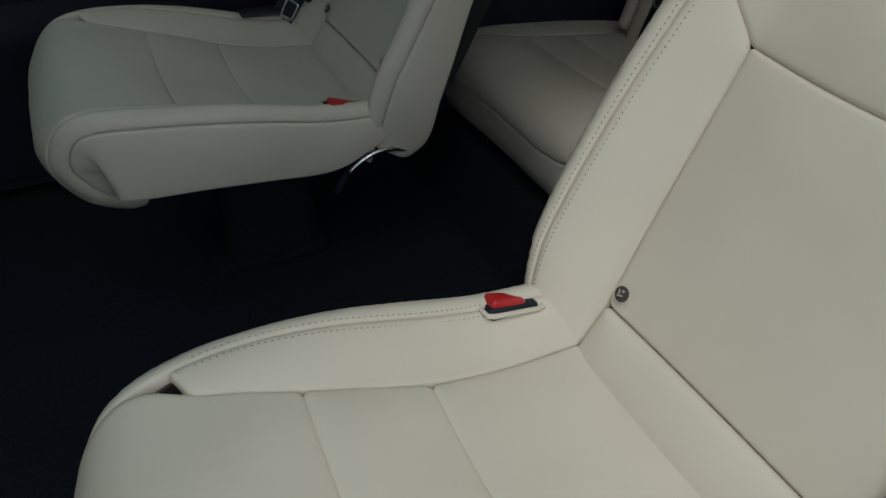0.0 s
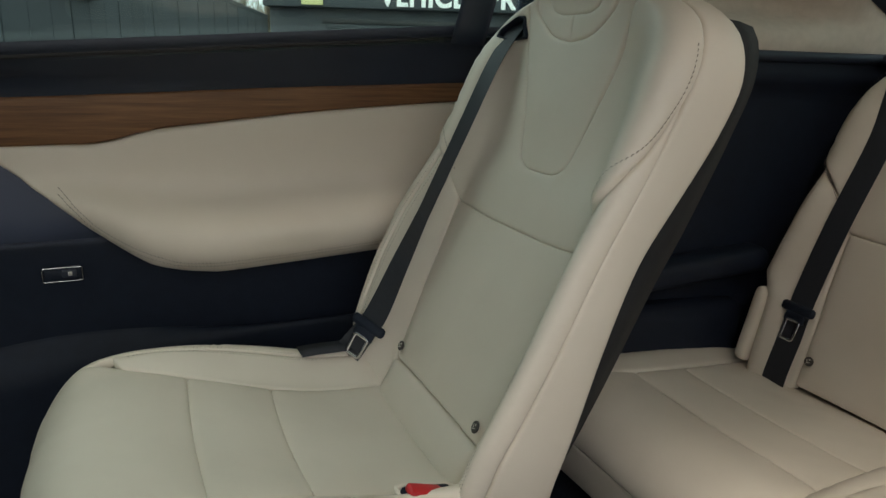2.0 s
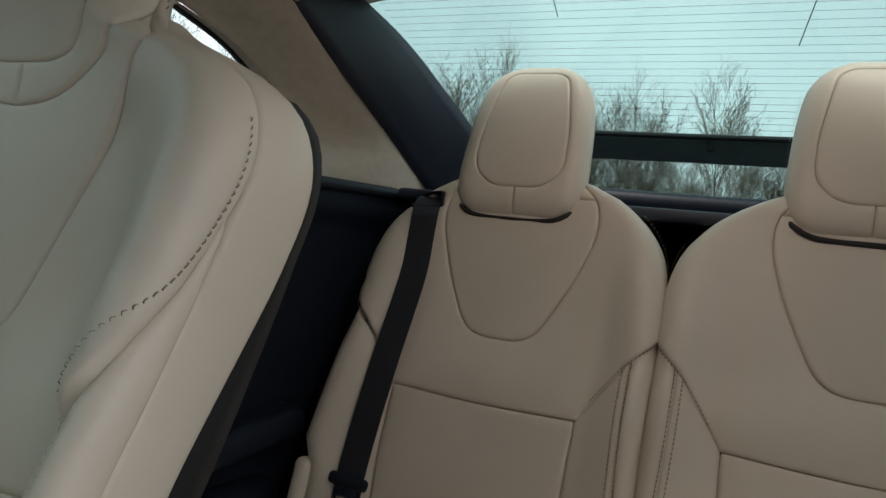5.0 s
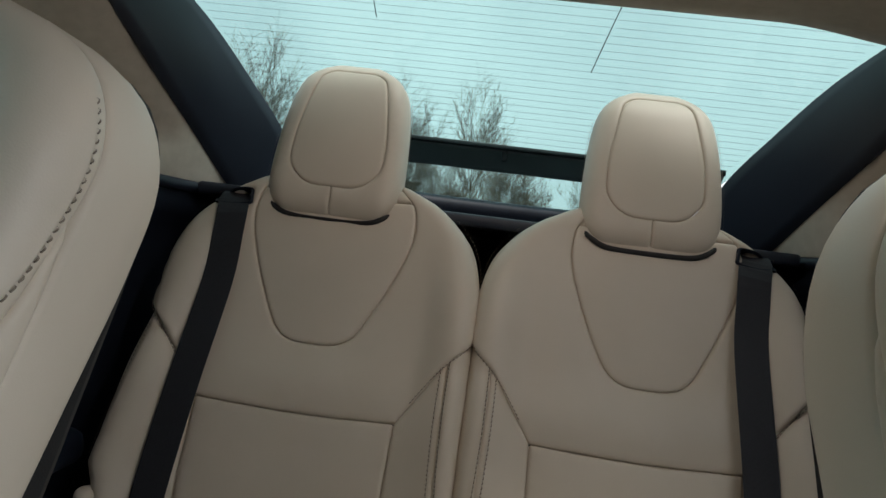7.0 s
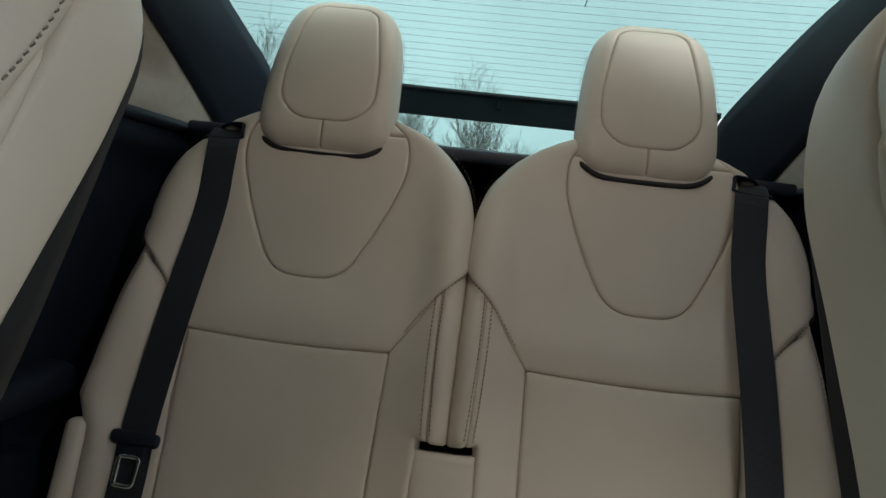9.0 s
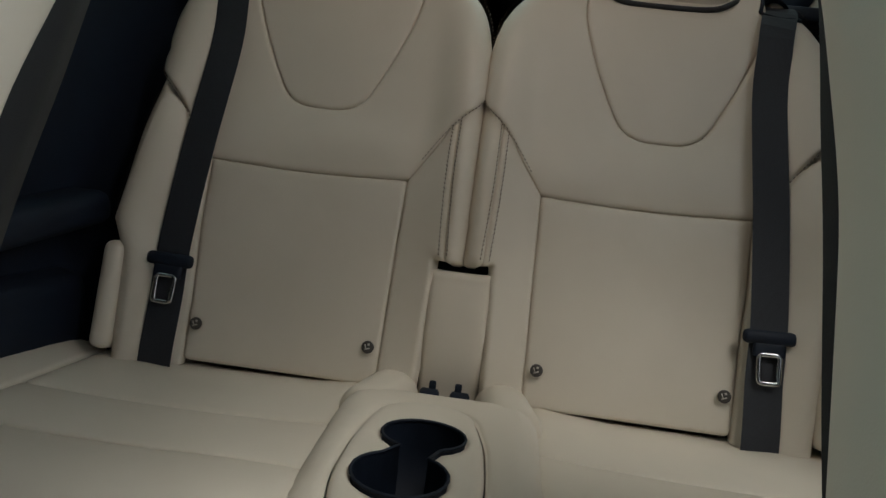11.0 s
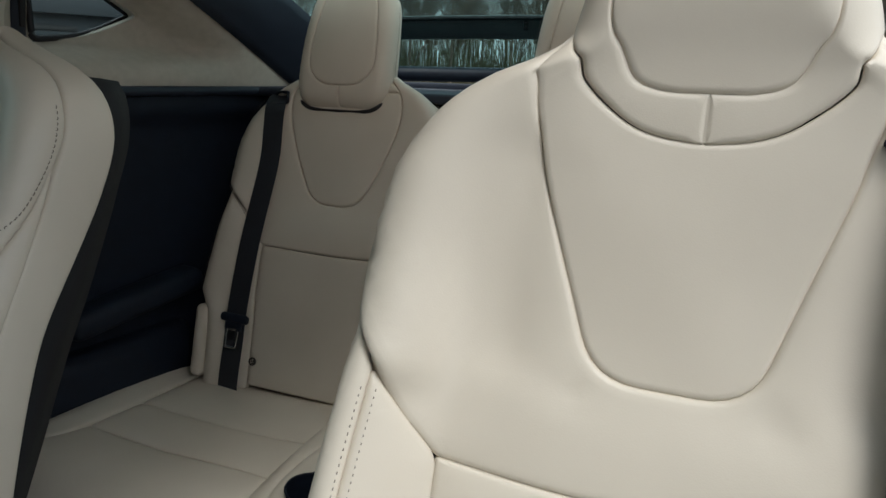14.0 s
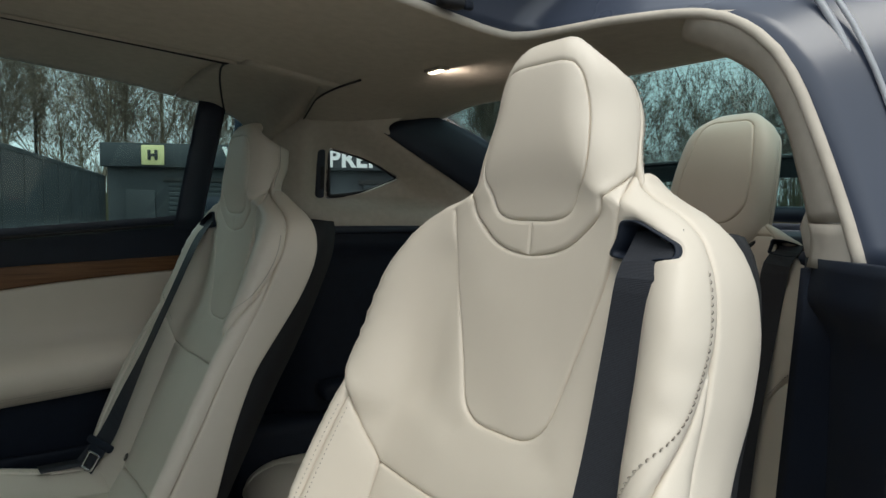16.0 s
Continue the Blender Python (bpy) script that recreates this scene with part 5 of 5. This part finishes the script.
    part("grip_slot", block((.010, .006, .06), .002, (hp[0] + .003, hp[1] - side * .015, hp[2] - .012), (side * 8, -2, 0)), RUBBER, hk)

plate("pillar_outer", lattice(lambda x, z: (x, .80 - .25 * (z - .95), z), np.linspace(.96, 1.16, 4), np.linspace(.93, 1.30, 6), .02), PAINT, "dark painted outer pillar", "pillar")

# headliner: narrow spine forward, full width behind the doors
HW = lambda x: float(np.interp(x, [.80, .958, 1.0, 1.02, 1.035, 1.047, 1.057, 1.08, 1.2, 1.44], [.250, .252, .258, .270, .36, .45, .53, .565, .575, .542]))
FAR_W = lambda x: float(np.interp(x, [.80, .95, .97, 1.0, 1.03, 1.055, 1.10, 1.2, 1.44], [.262, .262, .285, .36, .46, .545, .575, .575, .542]))


def roof_sheet(x, w):
    y = w * (FAR_W(x) if w > 0 else HW(x))
    return (x, y, ZR(x) - .024 * smooth01((abs(y) - .36) / .22) * smooth01((x - .9) / .12))


ceiling = plate("ceiling", lattice(roof_sheet, np.r_[np.linspace(.08, .92, 26), np.linspace(.94, 1.10, 16), np.linspace(1.13, 1.45, 10)], np.linspace(-1, 1, 38), .004, True), LINER, "beige fabric headliner, narrow spine widening over the third row", "ceiling")
part("roof_seam", tube(curve([(.984, .14, ZR(.984) - .005), (.985, .24, ZR(.985) - .006), (1.0, .352, ZR(1.0) - .007), (1.03, .452, ZR(1.03) - .014), (1.055, .54, ZR(1.05) - .026)], step=.02), .0022, 6), RUBBER, door, "dark shut line in the headliner")
EDGE = curve([(.08, -.256, ZR(.08)), (.5, -.254, ZR(.5)), (.83, -.247, 1.258), (.958, -.252, 1.241), (1.015, -.272, 1.238), (1.043, -.41, 1.234), (1.055, -.52, 1.219), (1.056, -.581, 1.185), (1.056, -.6175, 1.138), (1.056, -.648, 1.0675), (1.056, -.677, .987), (1.056, -.691, .9395)], step=.02)
jamb = structure("door_jamb", "dark painted doorway jamb with rubber seals and a rolled edge", "doorway")
part("rolled_edge", tube(EDGE, .006, 10), LINER, jamb, "rolled beige lining edge")
BO = curve([(1.054, -.50, 1.224), (1.054, -.581, 1.185), (1.054, -.6175, 1.138), (1.054, -.648, 1.0675), (1.054, -.677, .987)], n=6)
BI = curve([(1.085, -.47, 1.205), (1.085, -.560, 1.152), (1.085, -.595, 1.095), (1.085, -.612, 1.042), (1.085, -.626, .987)], n=6)
part("pillar_band", lattice(lambda i, k: BO[i] * (1 - k) + BI[i] * k + np.array([-.006, 0, 0]) * math.sin(math.pi * k), range(min(len(BO), len(BI))), np.linspace(0, 1, 8), .008, True), LINER, jamb, "smooth beige pillar band beside the doorway")
part("pillar_band_foot", lattice(lambda z, k: (1.054 + .031 * k - .006 * math.sin(math.pi * k), -.677 - .012 * (.985 - z) / .045 + (.051 + .012 * ((.985 - z) / .045) ** 2) * k, z), np.linspace(.985, .940, 5), np.linspace(0, 1, 8), .008, True), LINER, jamb, "lower beige piece of the pillar band")
part("pillar_panel", lattice(lambda z, k: (1.058 + .034 * k, -.692 - .03 * (.938 - z) + (.075 + .10 * (.938 - z)) * k, z), np.linspace(.938, .20, 10), np.linspace(0, 1, 8), .01, True), BLACK_PLASTIC, jamb, "dark lower pillar panel")
off = []
for i, p in enumerate(EDGE):
    f = i / (len(EDGE) - 1)
    off.append((p[0] + .10 * smooth01((f - .55) / .25), p[1] - .035 - .10 * smooth01((f - .62) / .3), p[2] + .085 * (1 - smooth01((f - .6) / .4))))
off = np.array(off)
part("painted_flange", lattice(lambda i, k: EDGE[i] * (1 - k) + off[i] * k + np.array([.012, 0, .014]) * math.sin(math.pi * k), range(len(EDGE)), np.linspace(0, 1, 8), .003), PAINT, jamb, "dark painted flange")
off2 = off + (off - EDGE) * .55 + np.array([.06, -.05, .03])
part("outer_skin", lattice(lambda i, k: off[i] * (1 - k) + off2[i] * k, range(len(EDGE)), np.linspace(0, 1, 5), .003), PAINT, jamb)
part("inner_seal", tube(off, .008, 8), RUBBER, jamb)
part("outer_seal", tube(off * .6 + off2 * .4, .006, 8), RUBBER, jamb)
# the seals' bright highlights, put in as two pale grey tubes
SEAL_GLINT = textured("pale_grey_seal_glint", (0.36, 0.38, 0.41), (0.46, 0.48, 0.51), 20.0, 0.35)
for dy, q in ((0, .0042), (-.016, .0030)):
    part("door_seal_glint", tube(curve([(1.10, -.600 + dy, 1.262), (1.10, -.621 + dy, 1.219), (1.10, -.639 + dy, 1.188), (1.10, -.662 + dy, 1.137), (1.10, -.680 + dy, 1.087), (1.10, -.689 + dy, 1.059), (1.10, -.712 + dy, .98), (1.10, -.728 + dy, .90)], step=.02), q, 8), SEAL_GLINT, jamb, "pale grey tube drawn as the bright highlight along a door seal")
part("pillar_foot", lattice(lambda z, k: (1.008 + .14 * k, -.735 - .20 * k, z), np.linspace(.0, .95, 12), np.linspace(0, 1, 6), .01), PAINT, jamb)
part("sill", block((1.5, .16, .09), .02, (.28, -.93, .0)), BLACK_PLASTIC, jamb)
part("seal_plate", block((.014, .012, .30), .004, (1.012, -.742, .80), (0, -2, 0)), RUBBER, jamb)

lamp = thing("roof_lamp", "small lit rectangular reading lamp in the headliner", "ceiling lamp")
m_l, n_l, l_l, b_l = material("warm_lamp_lens", 0.4)
b_l.inputs["Base Color"].default_value = (0.9, 0.85, 0.75, 1)
b_l.inputs["Emission Color"].default_value = (1.0, 0.86, 0.62, 1)
b_l.inputs["Emission Strength"].default_value = 5.0
part("lamp_rim", block((.020, .050, .006), .002, (1.043, -.018, ZR(1.043) - .002)), LINER, lamp)
part("lens", block((.012, .036, .006), .002, (1.043, -.018, ZR(1.043) - .004)), m_l, lamp, "warm glowing lens")

# rear window, hatch and luggage space
def rear(w, k):
    hw = .535 - .130 * k - .04 * max(0, k - 1)
    bow = 1 - (w * w)
    return (1.432 + .288 * k + .075 * bow, w * hw, 1.270 - .192 * k + .030 * bow * (1 - .6 * k))


SPOILER = textured("grey_spoiler_plastic", (0.13, 0.135, 0.135), (0.17, 0.175, 0.175), 12.0, 0.5)
hatch = structure("rear_hatch", "closed rear hatch with heated tinted glass", "hatch")
g = part("rear_glass", lattice(rear, np.linspace(-1, 1, 25), np.linspace(-.06, 1.45, 16), .004), REAR_GLASS, hatch, "greenish tinted rear glass")
g.visible_shadow = False
for k in np.linspace(.03, .97, 24):
    part("heating_wire", tube([np.array(rear(w, k)) + (-.003, 0, -.001) for w in np.linspace(-.96, .96, 17)], .00024, 4), RUBBER, hatch)
for w0, k0, k1 in ((-.30, -.05, .40), (.42, -.05, .22)):
    part("aerial_wire", tube([np.array(rear(w0 + .05 * (k - k0), k)) + (-.003, 0, -.001) for k in np.linspace(k0, k1, 8)], .0008, 4), RUBBER, hatch)
part("top_frame", tube([np.array(rear(w, -.02)) + (-.010, 0, -.004) for w in np.linspace(-1, 1, 21)], .014, 8), DARK_PAD, hatch)
part("spoiler_bar", lattice(lambda w, k: (1.84 + .075 * (1 - w * w) + .06 * k, w * .44, 1.122 - .042 * k - .012 * w * w), np.linspace(-1, 1, 17), np.linspace(0, 1, 5), .012), SPOILER, hatch, "grey spoiler panel seen through the rear glass")
part("spoiler_rim", tube([(1.838 + .075 * (1 - w * w), w * .44, 1.124 - .012 * w * w) for w in np.linspace(-1, 1, 17)], .006, 6), RUBBER, hatch)
part("spoiler_clip", block((.012, .012, .030), .003, (1.925, -.010, 1.112)), RUBBER, hatch)
part("lower_panel", block((.05, 1.0, .78), .02, (1.99, 0, .58), (0, 0, 0)), BLACK_PLASTIC, hatch)
part("glass_foot", tube([np.array(rear(w, 1.46)) for w in np.linspace(-1, 1, 15)], .018, 8), DARK_PAD, hatch)
plate("parcel_shelf", block((.42, .96, .02), .006, (1.77, 0, .945), (0, 0, 0)), DARK_PAD, "dark luggage cover behind the rear seats", "luggage cover")

# what closes the car where nothing shows
plate("dashboard", block((.55, 1.7, .74), .06, (-1.35, 0, .37), segments=3), BLACK_PLASTIC, "dark dashboard at the cabin's front end", "dashboard")
wx = curve([(-1.62, .78), (-1.10, 1.12), (-.70, 1.31), (-.30, 1.375), (.12, 1.375)], n=4)
wind = plate("windscreen", lattice(lambda y, i: (wx[i][0], y * (1 - .10 * i / len(wx)), wx[i][1] - .05 * y * y), np.linspace(-.80, .80, 11), range(len(wx)), .005), SCREEN_GLASS, "tinted panoramic windscreen reaching back over the roof", "windscreen")
for side in (1, -1):
    fd = structure("front_door", "closed front door with dark lining and tinted window", "car door")
    part("door_panel", lattice(lambda x, z: (x, side * (.93 - .02 * z), z), np.linspace(-1.5, -.55 if side > 0 else -.40, 6), np.linspace(0, .93, 6), .05), BLACK_PLASTIC, fd)
    fg = part("door_window", lattice(lambda x, k: (x, side * (.82 - .16 * k), .93 + .37 * k), np.linspace(-1.45, -.58, 6), np.linspace(0, 1, 5), .004), GLASS, fd)
    fg.visible_shadow = False
    part("door_pillar", lattice(lambda k, e: (-.58 + .12 * e + .06 * k, side * (.83 - .17 * k), .90 + .42 * k), np.linspace(0, 1, 5), np.linspace(0, 1, 3), .03), DARK_PAD, fd)
plate("wall_side_far", lattice(lambda x, z: (x, .985 - .02 * z, z), np.linspace(-.98, 2.0, 12), np.linspace(-.1, .900, 6), .02), PAINT, "dark painted body side", "wall")
plate("wall_side_rear", lattice(lambda x, z: (x, -.95 + .04 * z, z), np.linspace(1.15, 2.0, 8), np.linspace(-.1, .945, 6), .02), PAINT, "dark painted body side", "wall")
plate("roof_skin", lattice(lambda x, y: (x, y, ZR(x) + .085 - .05 * (abs(y) / .6) ** 3 - .14 * max(0, x - 1.2) ** 1.5), np.linspace(.10, 1.45, 24), np.linspace(-.30, .60, 12), .01), PAINT, "dark painted outer roof", "roof")

# front seats, seen only as dark shapes ahead
for y in (.45, -.45):
    fs = thing("front_seat", "dark back of a front seat ahead of the door", "car seat", "front seats")
    f = Skin([(-.36, .20), (-.33, .35), (-.38, .55), (-.46, .80), (-.50, .92), (-.53, .97)], [(.20, .20), (.40, .24), (.70, .24), (.85, .21), (.93, .15), (.97, .10)], [(.2, 0), (.97, 0)], y, .05)
    f.n = -f.n
    part("seat_back", lattice(lambda v, s: (lambda p: (p[0], p[1], p[2]))(f.pt(s, v)[0]), np.linspace(0, f.length, 20), np.linspace(-1.5, 1.5, 31)), DARK_FABRIC, fs)
    part("seat_base", block((.5, .48, .18), .05, (-.62, y, .16)), DARK_FABRIC, fs)

lever = thing("release_lever", "small chrome release lever on the dark side panel", "lever")
part("lever_tab", block((.026, .010, .008), .003, (1.515, -.522, .887), (0, 12, 8)), METAL, lever)
part("lever_base", block((.030, .014, .016), .004, (1.530, -.532, .880), (0, 12, 8)), BLACK_PLASTIC, lever)
latch = thing("roof_latch", "small dark latch on the doorway's roof edge", "latch")
part("latch_body", block((.038, .022, .018), .005, (.885, -.270, 1.262)), RUBBER, latch)
part("latch_tongue", block((.014, .010, .012), .003, (.905, -.278, 1.258)), BLACK_PLASTIC, latch)
lamp_light = new("roof_lamp_light", bpy.data.lights.new("roof_lamp_light", "AREA"))
lamp_light.data.shape, lamp_light.data.size, lamp_light.data.size_y = "RECTANGLE", .04, .02
lamp_light.data.energy, lamp_light.data.color = 0.25, (1.0, 0.82, 0.70)
lamp_light.matrix_world = look((1.050, -.018, ZR(1.043) - .012), (1.43, -.018, .82))
# ---- the yard outside ----
GZ = -0.45
ASPHALT = textured("worn_asphalt", (0.035, 0.036, 0.038), (0.065, 0.066, 0.068), 0.6, 0.9, 0.5, 60.0, detail=8.0, bump_dist=0.01)
CLAD = textured("dark_grey_cladding", (0.026, 0.032, 0.038), (0.035, 0.042, 0.048), 0.8, 0.6, stretch=(1, 1, 3))
FENCE = textured("dark_grey_boards", (0.024, 0.031, 0.036), (0.034, 0.042, 0.048), 1.5, 0.7, vary=.12)
WHITE = textured("white_sign_letters", (0.70, 0.71, 0.70), (0.78, 0.78, 0.77), 5.0, 0.5)
YELLOW = textured("pale_yellow_sign", (0.60, 0.56, 0.26), (0.66, 0.62, 0.30), 4.0, 0.5)
INK = textured("black_sign_ink", (0.02, 0.02, 0.02), (0.03, 0.03, 0.03), 9.0, 0.6)
BARK = textured("grey_brown_bark", (0.115, 0.088, 0.064), (0.215, 0.168, 0.125), 3.0, 0.9, vary=.25)
HEDGE = textured("brown_undergrowth", (0.07, 0.07, 0.04), (0.15, 0.14, 0.08), 2.0, 0.95)
plate("ground", lattice(lambda x, y: (x, y, GZ), np.linspace(-400, 400, 9), np.linspace(-400, 400, 9)), ASPHALT, "worn grey asphalt yard reaching to the trees", "ground", False)

# workshop: facade turned towards the car
building = thing("workshop_building", "single-storey dark grey workshop with a lettered fascia", "building")
F0, ANG = Vector((4.73, 24.2, 0)), -26.6
FM = Matrix.Translation((F0.x, F0.y, GZ)) @ pose(0, 0, 0, 0, 0, ANG)
LEN, HB = 15.0, 3.17 - GZ
fac = lambda b: moved(b, FM)
part("wall", fac(block((LEN, 6.0, HB - .25), .02, (LEN / 2, 3.15, (HB - .25) / 2))), CLAD, building)
part("fascia", fac(block((LEN + .2, .5, .80), .02, (LEN / 2, -.05, HB - .40))), CLAD, building, "dark fascia board")
part("roof", fac(block((LEN, 6.2, .12), .02, (LEN / 2, 3.2, HB - .10))), CLAD, building)
for x0, w in ((1.95, 4.3), (8.6, 4.3)):
    dr = part("roller_door", fac(block((w, .08, 2.35), .01, (x0 + w / 2, .12, 1.175))), FENCE, building, "dark roller door")
    for i in range(14):
        part("door_slat", fac(block((w - .08, .05, .150), .02, (x0 + w / 2, .07, .10 + i * .165))), FENCE, dr)
    part("door_frame", fac(block((w + .25, .14, .16), .01, (x0 + w / 2, .10, 2.42))), INK, dr)
    part("door_window", fac(block((w * .7, .02, .45), .005, (x0 + w / 2, .035, 1.62))), DARK_PAD, dr)
part("side_door", fac(block((.95, .06, 2.05), .01, (1.05, .12, 1.03))), CLAD, building)
logo = part("logo_board", fac(block((.72, .05, .66), .01, (1.58, -.33, HB - .40))), YELLOW, building, "pale yellow square board")
for dx in (-.11, .11):
    part("logo_bar", fac(block((.10, .03, .34), .005, (1.58 + dx, -.365, HB - .40))), INK, logo)
part("logo_bar", fac(block((.14, .03, .09), .005, (1.58, -.365, HB - .40))), INK, logo)
part("yellow_board", fac(block((1.6, .05, .75), .01, (13.2, -.05, 1.45))), YELLOW, building, "yellow notice board")


def lettering(text, size, m, parent, mat, width):
    c = bpy.data.curves.new("lettering", "FONT")
    c.body, c.size, c.extrude, c.offset = text, size, .015, .030
    c.space_character = 1.08
    ob = bpy.data.objects.new("lettering", c)
    dg = bpy.context.evaluated_depsgraph_get()
    scene.collection.objects.link(ob)
    dg.update()
    me = bpy.data.meshes.new_from_object(ob.evaluated_get(dg))
    bpy.data.objects.remove(ob)
    xs = [v.co.x for v in me.vertices]
    k = width / (max(xs) - min(xs))
    for v in me.vertices:
        v.co = m @ Vector((v.co.x * k, v.co.y, v.co.z))
    me.materials.clear()
    me.materials.append(mat)
    o = new("lettering", me)
    o.parent = parent
    return o


lettering("VEHICLE PREP", .84, FM @ pose(3.86, -.33, HB - .68, 90, 0, 0), building, WHITE, 5.4)

fence = thing("board_fence", "tall dark grey boarded fence beside the workshop", "fence")
P0, P1 = Vector((4.6, 23.8, 0)), Vector((-2.6, 1.0 + 0.0, 0))
P1 = P0 + (Vector((-.2, 8.2, 0)) - P0).normalized() * 30
fl = (P1 - P0).length
fa = math.degrees(math.atan2((P1 - P0).y, (P1 - P0).x))
FN = Matrix.Translation((P0.x, P0.y, GZ)) @ pose(0, 0, 0, 0, 0, fa)
bd = finish(block((.49, .05, 2.42), .01, (0, 0, 1.21)), "board", FENCE, False)
for i in range(int(fl / .5)):
    o = new("board", bd)
    o.parent = fence
    o.matrix_local = FN @ Matrix.Translation((.25 + .5 * i, .004 * (i % 3), 0))
part("rail", moved(block((fl, .08, .10), .01, (fl / 2, 0, 2.46)), FN), FENCE, fence)
sx = 16.45
board = thing("sign_board", "dark framed sign board with white marks on the fence", "sign")
SG = FN @ Matrix.Translation((0, .06, 0))
for sgn in (1,):
    part("sign_frame", moved(block((1.1, .05, .42), .01, (sx - .05, .02, 2.06)), SG), INK, board)
    part("sign_face", moved(block((.86, .05, .24), .005, (sx - .05, .035, 2.06)), SG), CLAD, board)
    for i in range(8):
        part("sign_bar", moved(block((.06, .02, .13), .0, (sx - .42 + i * .105, .062, 2.06)), SG), WHITE, board)
post = thing("lamp_post", "thin dark lighting column behind the fence", "post")
part("column", tube([(4.2, 40, GZ), (4.2, 40, 9)], .09, 8), INK, post)


def bare_tree(seed, height, spread):
    """A leafless tree: tapered trunk with limbs, and a crown of fine forked twigs."""
    r = random.Random(seed)
    trunk, crown = ([], []), ([], [])

    def stick(store, a, b, ra, rb, sides=4):
        vs, fs = store
        t = (b - a).normalized()
        x = t.orthogonal().normalized()
        y = t.cross(x)
        k = len(vs)
        for p, q in ((a, ra), (b, rb)):
            for j in range(sides):
                w = 2 * math.pi * j / sides
                vs.append(tuple(p + (x * math.cos(w) + y * math.sin(w)) * q))
        fs.extend((k + j, k + (j + 1) % sides, k + sides + (j + 1) % sides, k + sides + j) for j in range(sides))

    def grow(p, d, length, rad, depth):
        n = 3 if depth < 2 else 2
        for i in range(n):
            e = p + d * length / n
            store = trunk if depth < 2 else crown
            stick(store, p, e, rad, rad * .82, 5 if depth == 0 else (4 if depth == 1 else 3))
            rad *= .82
            p = e
            d = (d + Vector((r.uniform(-1, 1), r.uniform(-1, 1), r.uniform(-.3, .9))) * (.16 if depth else .05)).normalized()
            if depth < 4:
                for _ in range((2, 3, 3, 3)[depth] if i or depth else 1):
                    side = Vector((r.uniform(-1, 1), r.uniform(-1, 1), r.uniform(-.1, .5))).normalized()
                    nd = (d * (1.0 - .1 * depth) + side * spread).normalized()
                    grow(p, nd, length * r.uniform(.42, .66), max(rad * r.uniform(.42, .6), .011), depth + 1)
        if depth < 3:
            grow(p, d, length * .7, rad * .8, depth + 1)

    grow(Vector((0, 0, 0)), Vector((0, 0, 1)), height * .52, height * .0105, 0)
    return finish(from_arrays(*trunk), "trunk", BARK), finish(from_arrays(*crown), "crown", BARK)


kinds = [bare_tree(s, h, sp) for s, h, sp in ((1, 13, .62), (2, 14, .5), (3, 12, .75), (5, 15, .45))]
rt = random.Random(11)
spots = []
for i in range(56):
    a = -38 + 150 * i / 55
    dist = rt.uniform(32, 41)
    spots.append((a, dist))
for i in range(44):
    spots.append((-40 + 155 * i / 43, rt.uniform(42, 54)))
for i in range(40):
    spots.append((-40 + 66 * i / 39, rt.uniform(44, 58)))
for i in range(12):
    spots.append((50 + 62 * i / 11, rt.uniform(38, 56)))
for a, dist in spots:
    a += rt.uniform(-1.6, 1.6)
    t = thing("bare_tree", "leafless grey-brown winter tree behind the yard", "tree", "tree belt")
    tm, cm = kinds[rt.randrange(4)]
    for nm, me in (("trunk", tm), ("crown", cm)):
        o = new(nm, me)
        o.parent = t
    s = rt.uniform(.60, .84) * (.48 + .30 * float(smooth01((a + 8) / 16)) + .22 * float(smooth01((a - 36) / 20)))
    t.matrix_world = Matrix.Translation((dist * math.cos(radians(a)), dist * math.sin(radians(a)), GZ)) @ pose(0, 0, 0, 0, 0, rt.uniform(0, 360)) @ Matrix.Scale(s, 4)


def undergrowth():
    vs, fs = [], []
    r = random.Random(5)
    for i in range(26000):
        a, dist = radians(r.uniform(-42, 118)), r.uniform(34, 48)
        p = Vector((dist * math.cos(a), dist * math.sin(a), GZ))
        h = r.uniform(.6, 2.8) if r.random() < .6 else r.uniform(2.0, 4.6)
        q = p + Vector((r.uniform(-.6, .6), r.uniform(-.6, .6), h))
        w = Vector((-math.sin(a), math.cos(a), 0)) * .035
        k = len(vs)
        vs += [tuple(p - w), tuple(p + w), tuple(q)]
        fs.append((k, k + 1, k + 2))
    return from_arrays(vs, fs)


tagged(part("undergrowth", undergrowth(), HEDGE), "brown thicket of thin stems under the trees", "undergrowth", "", "stuff")
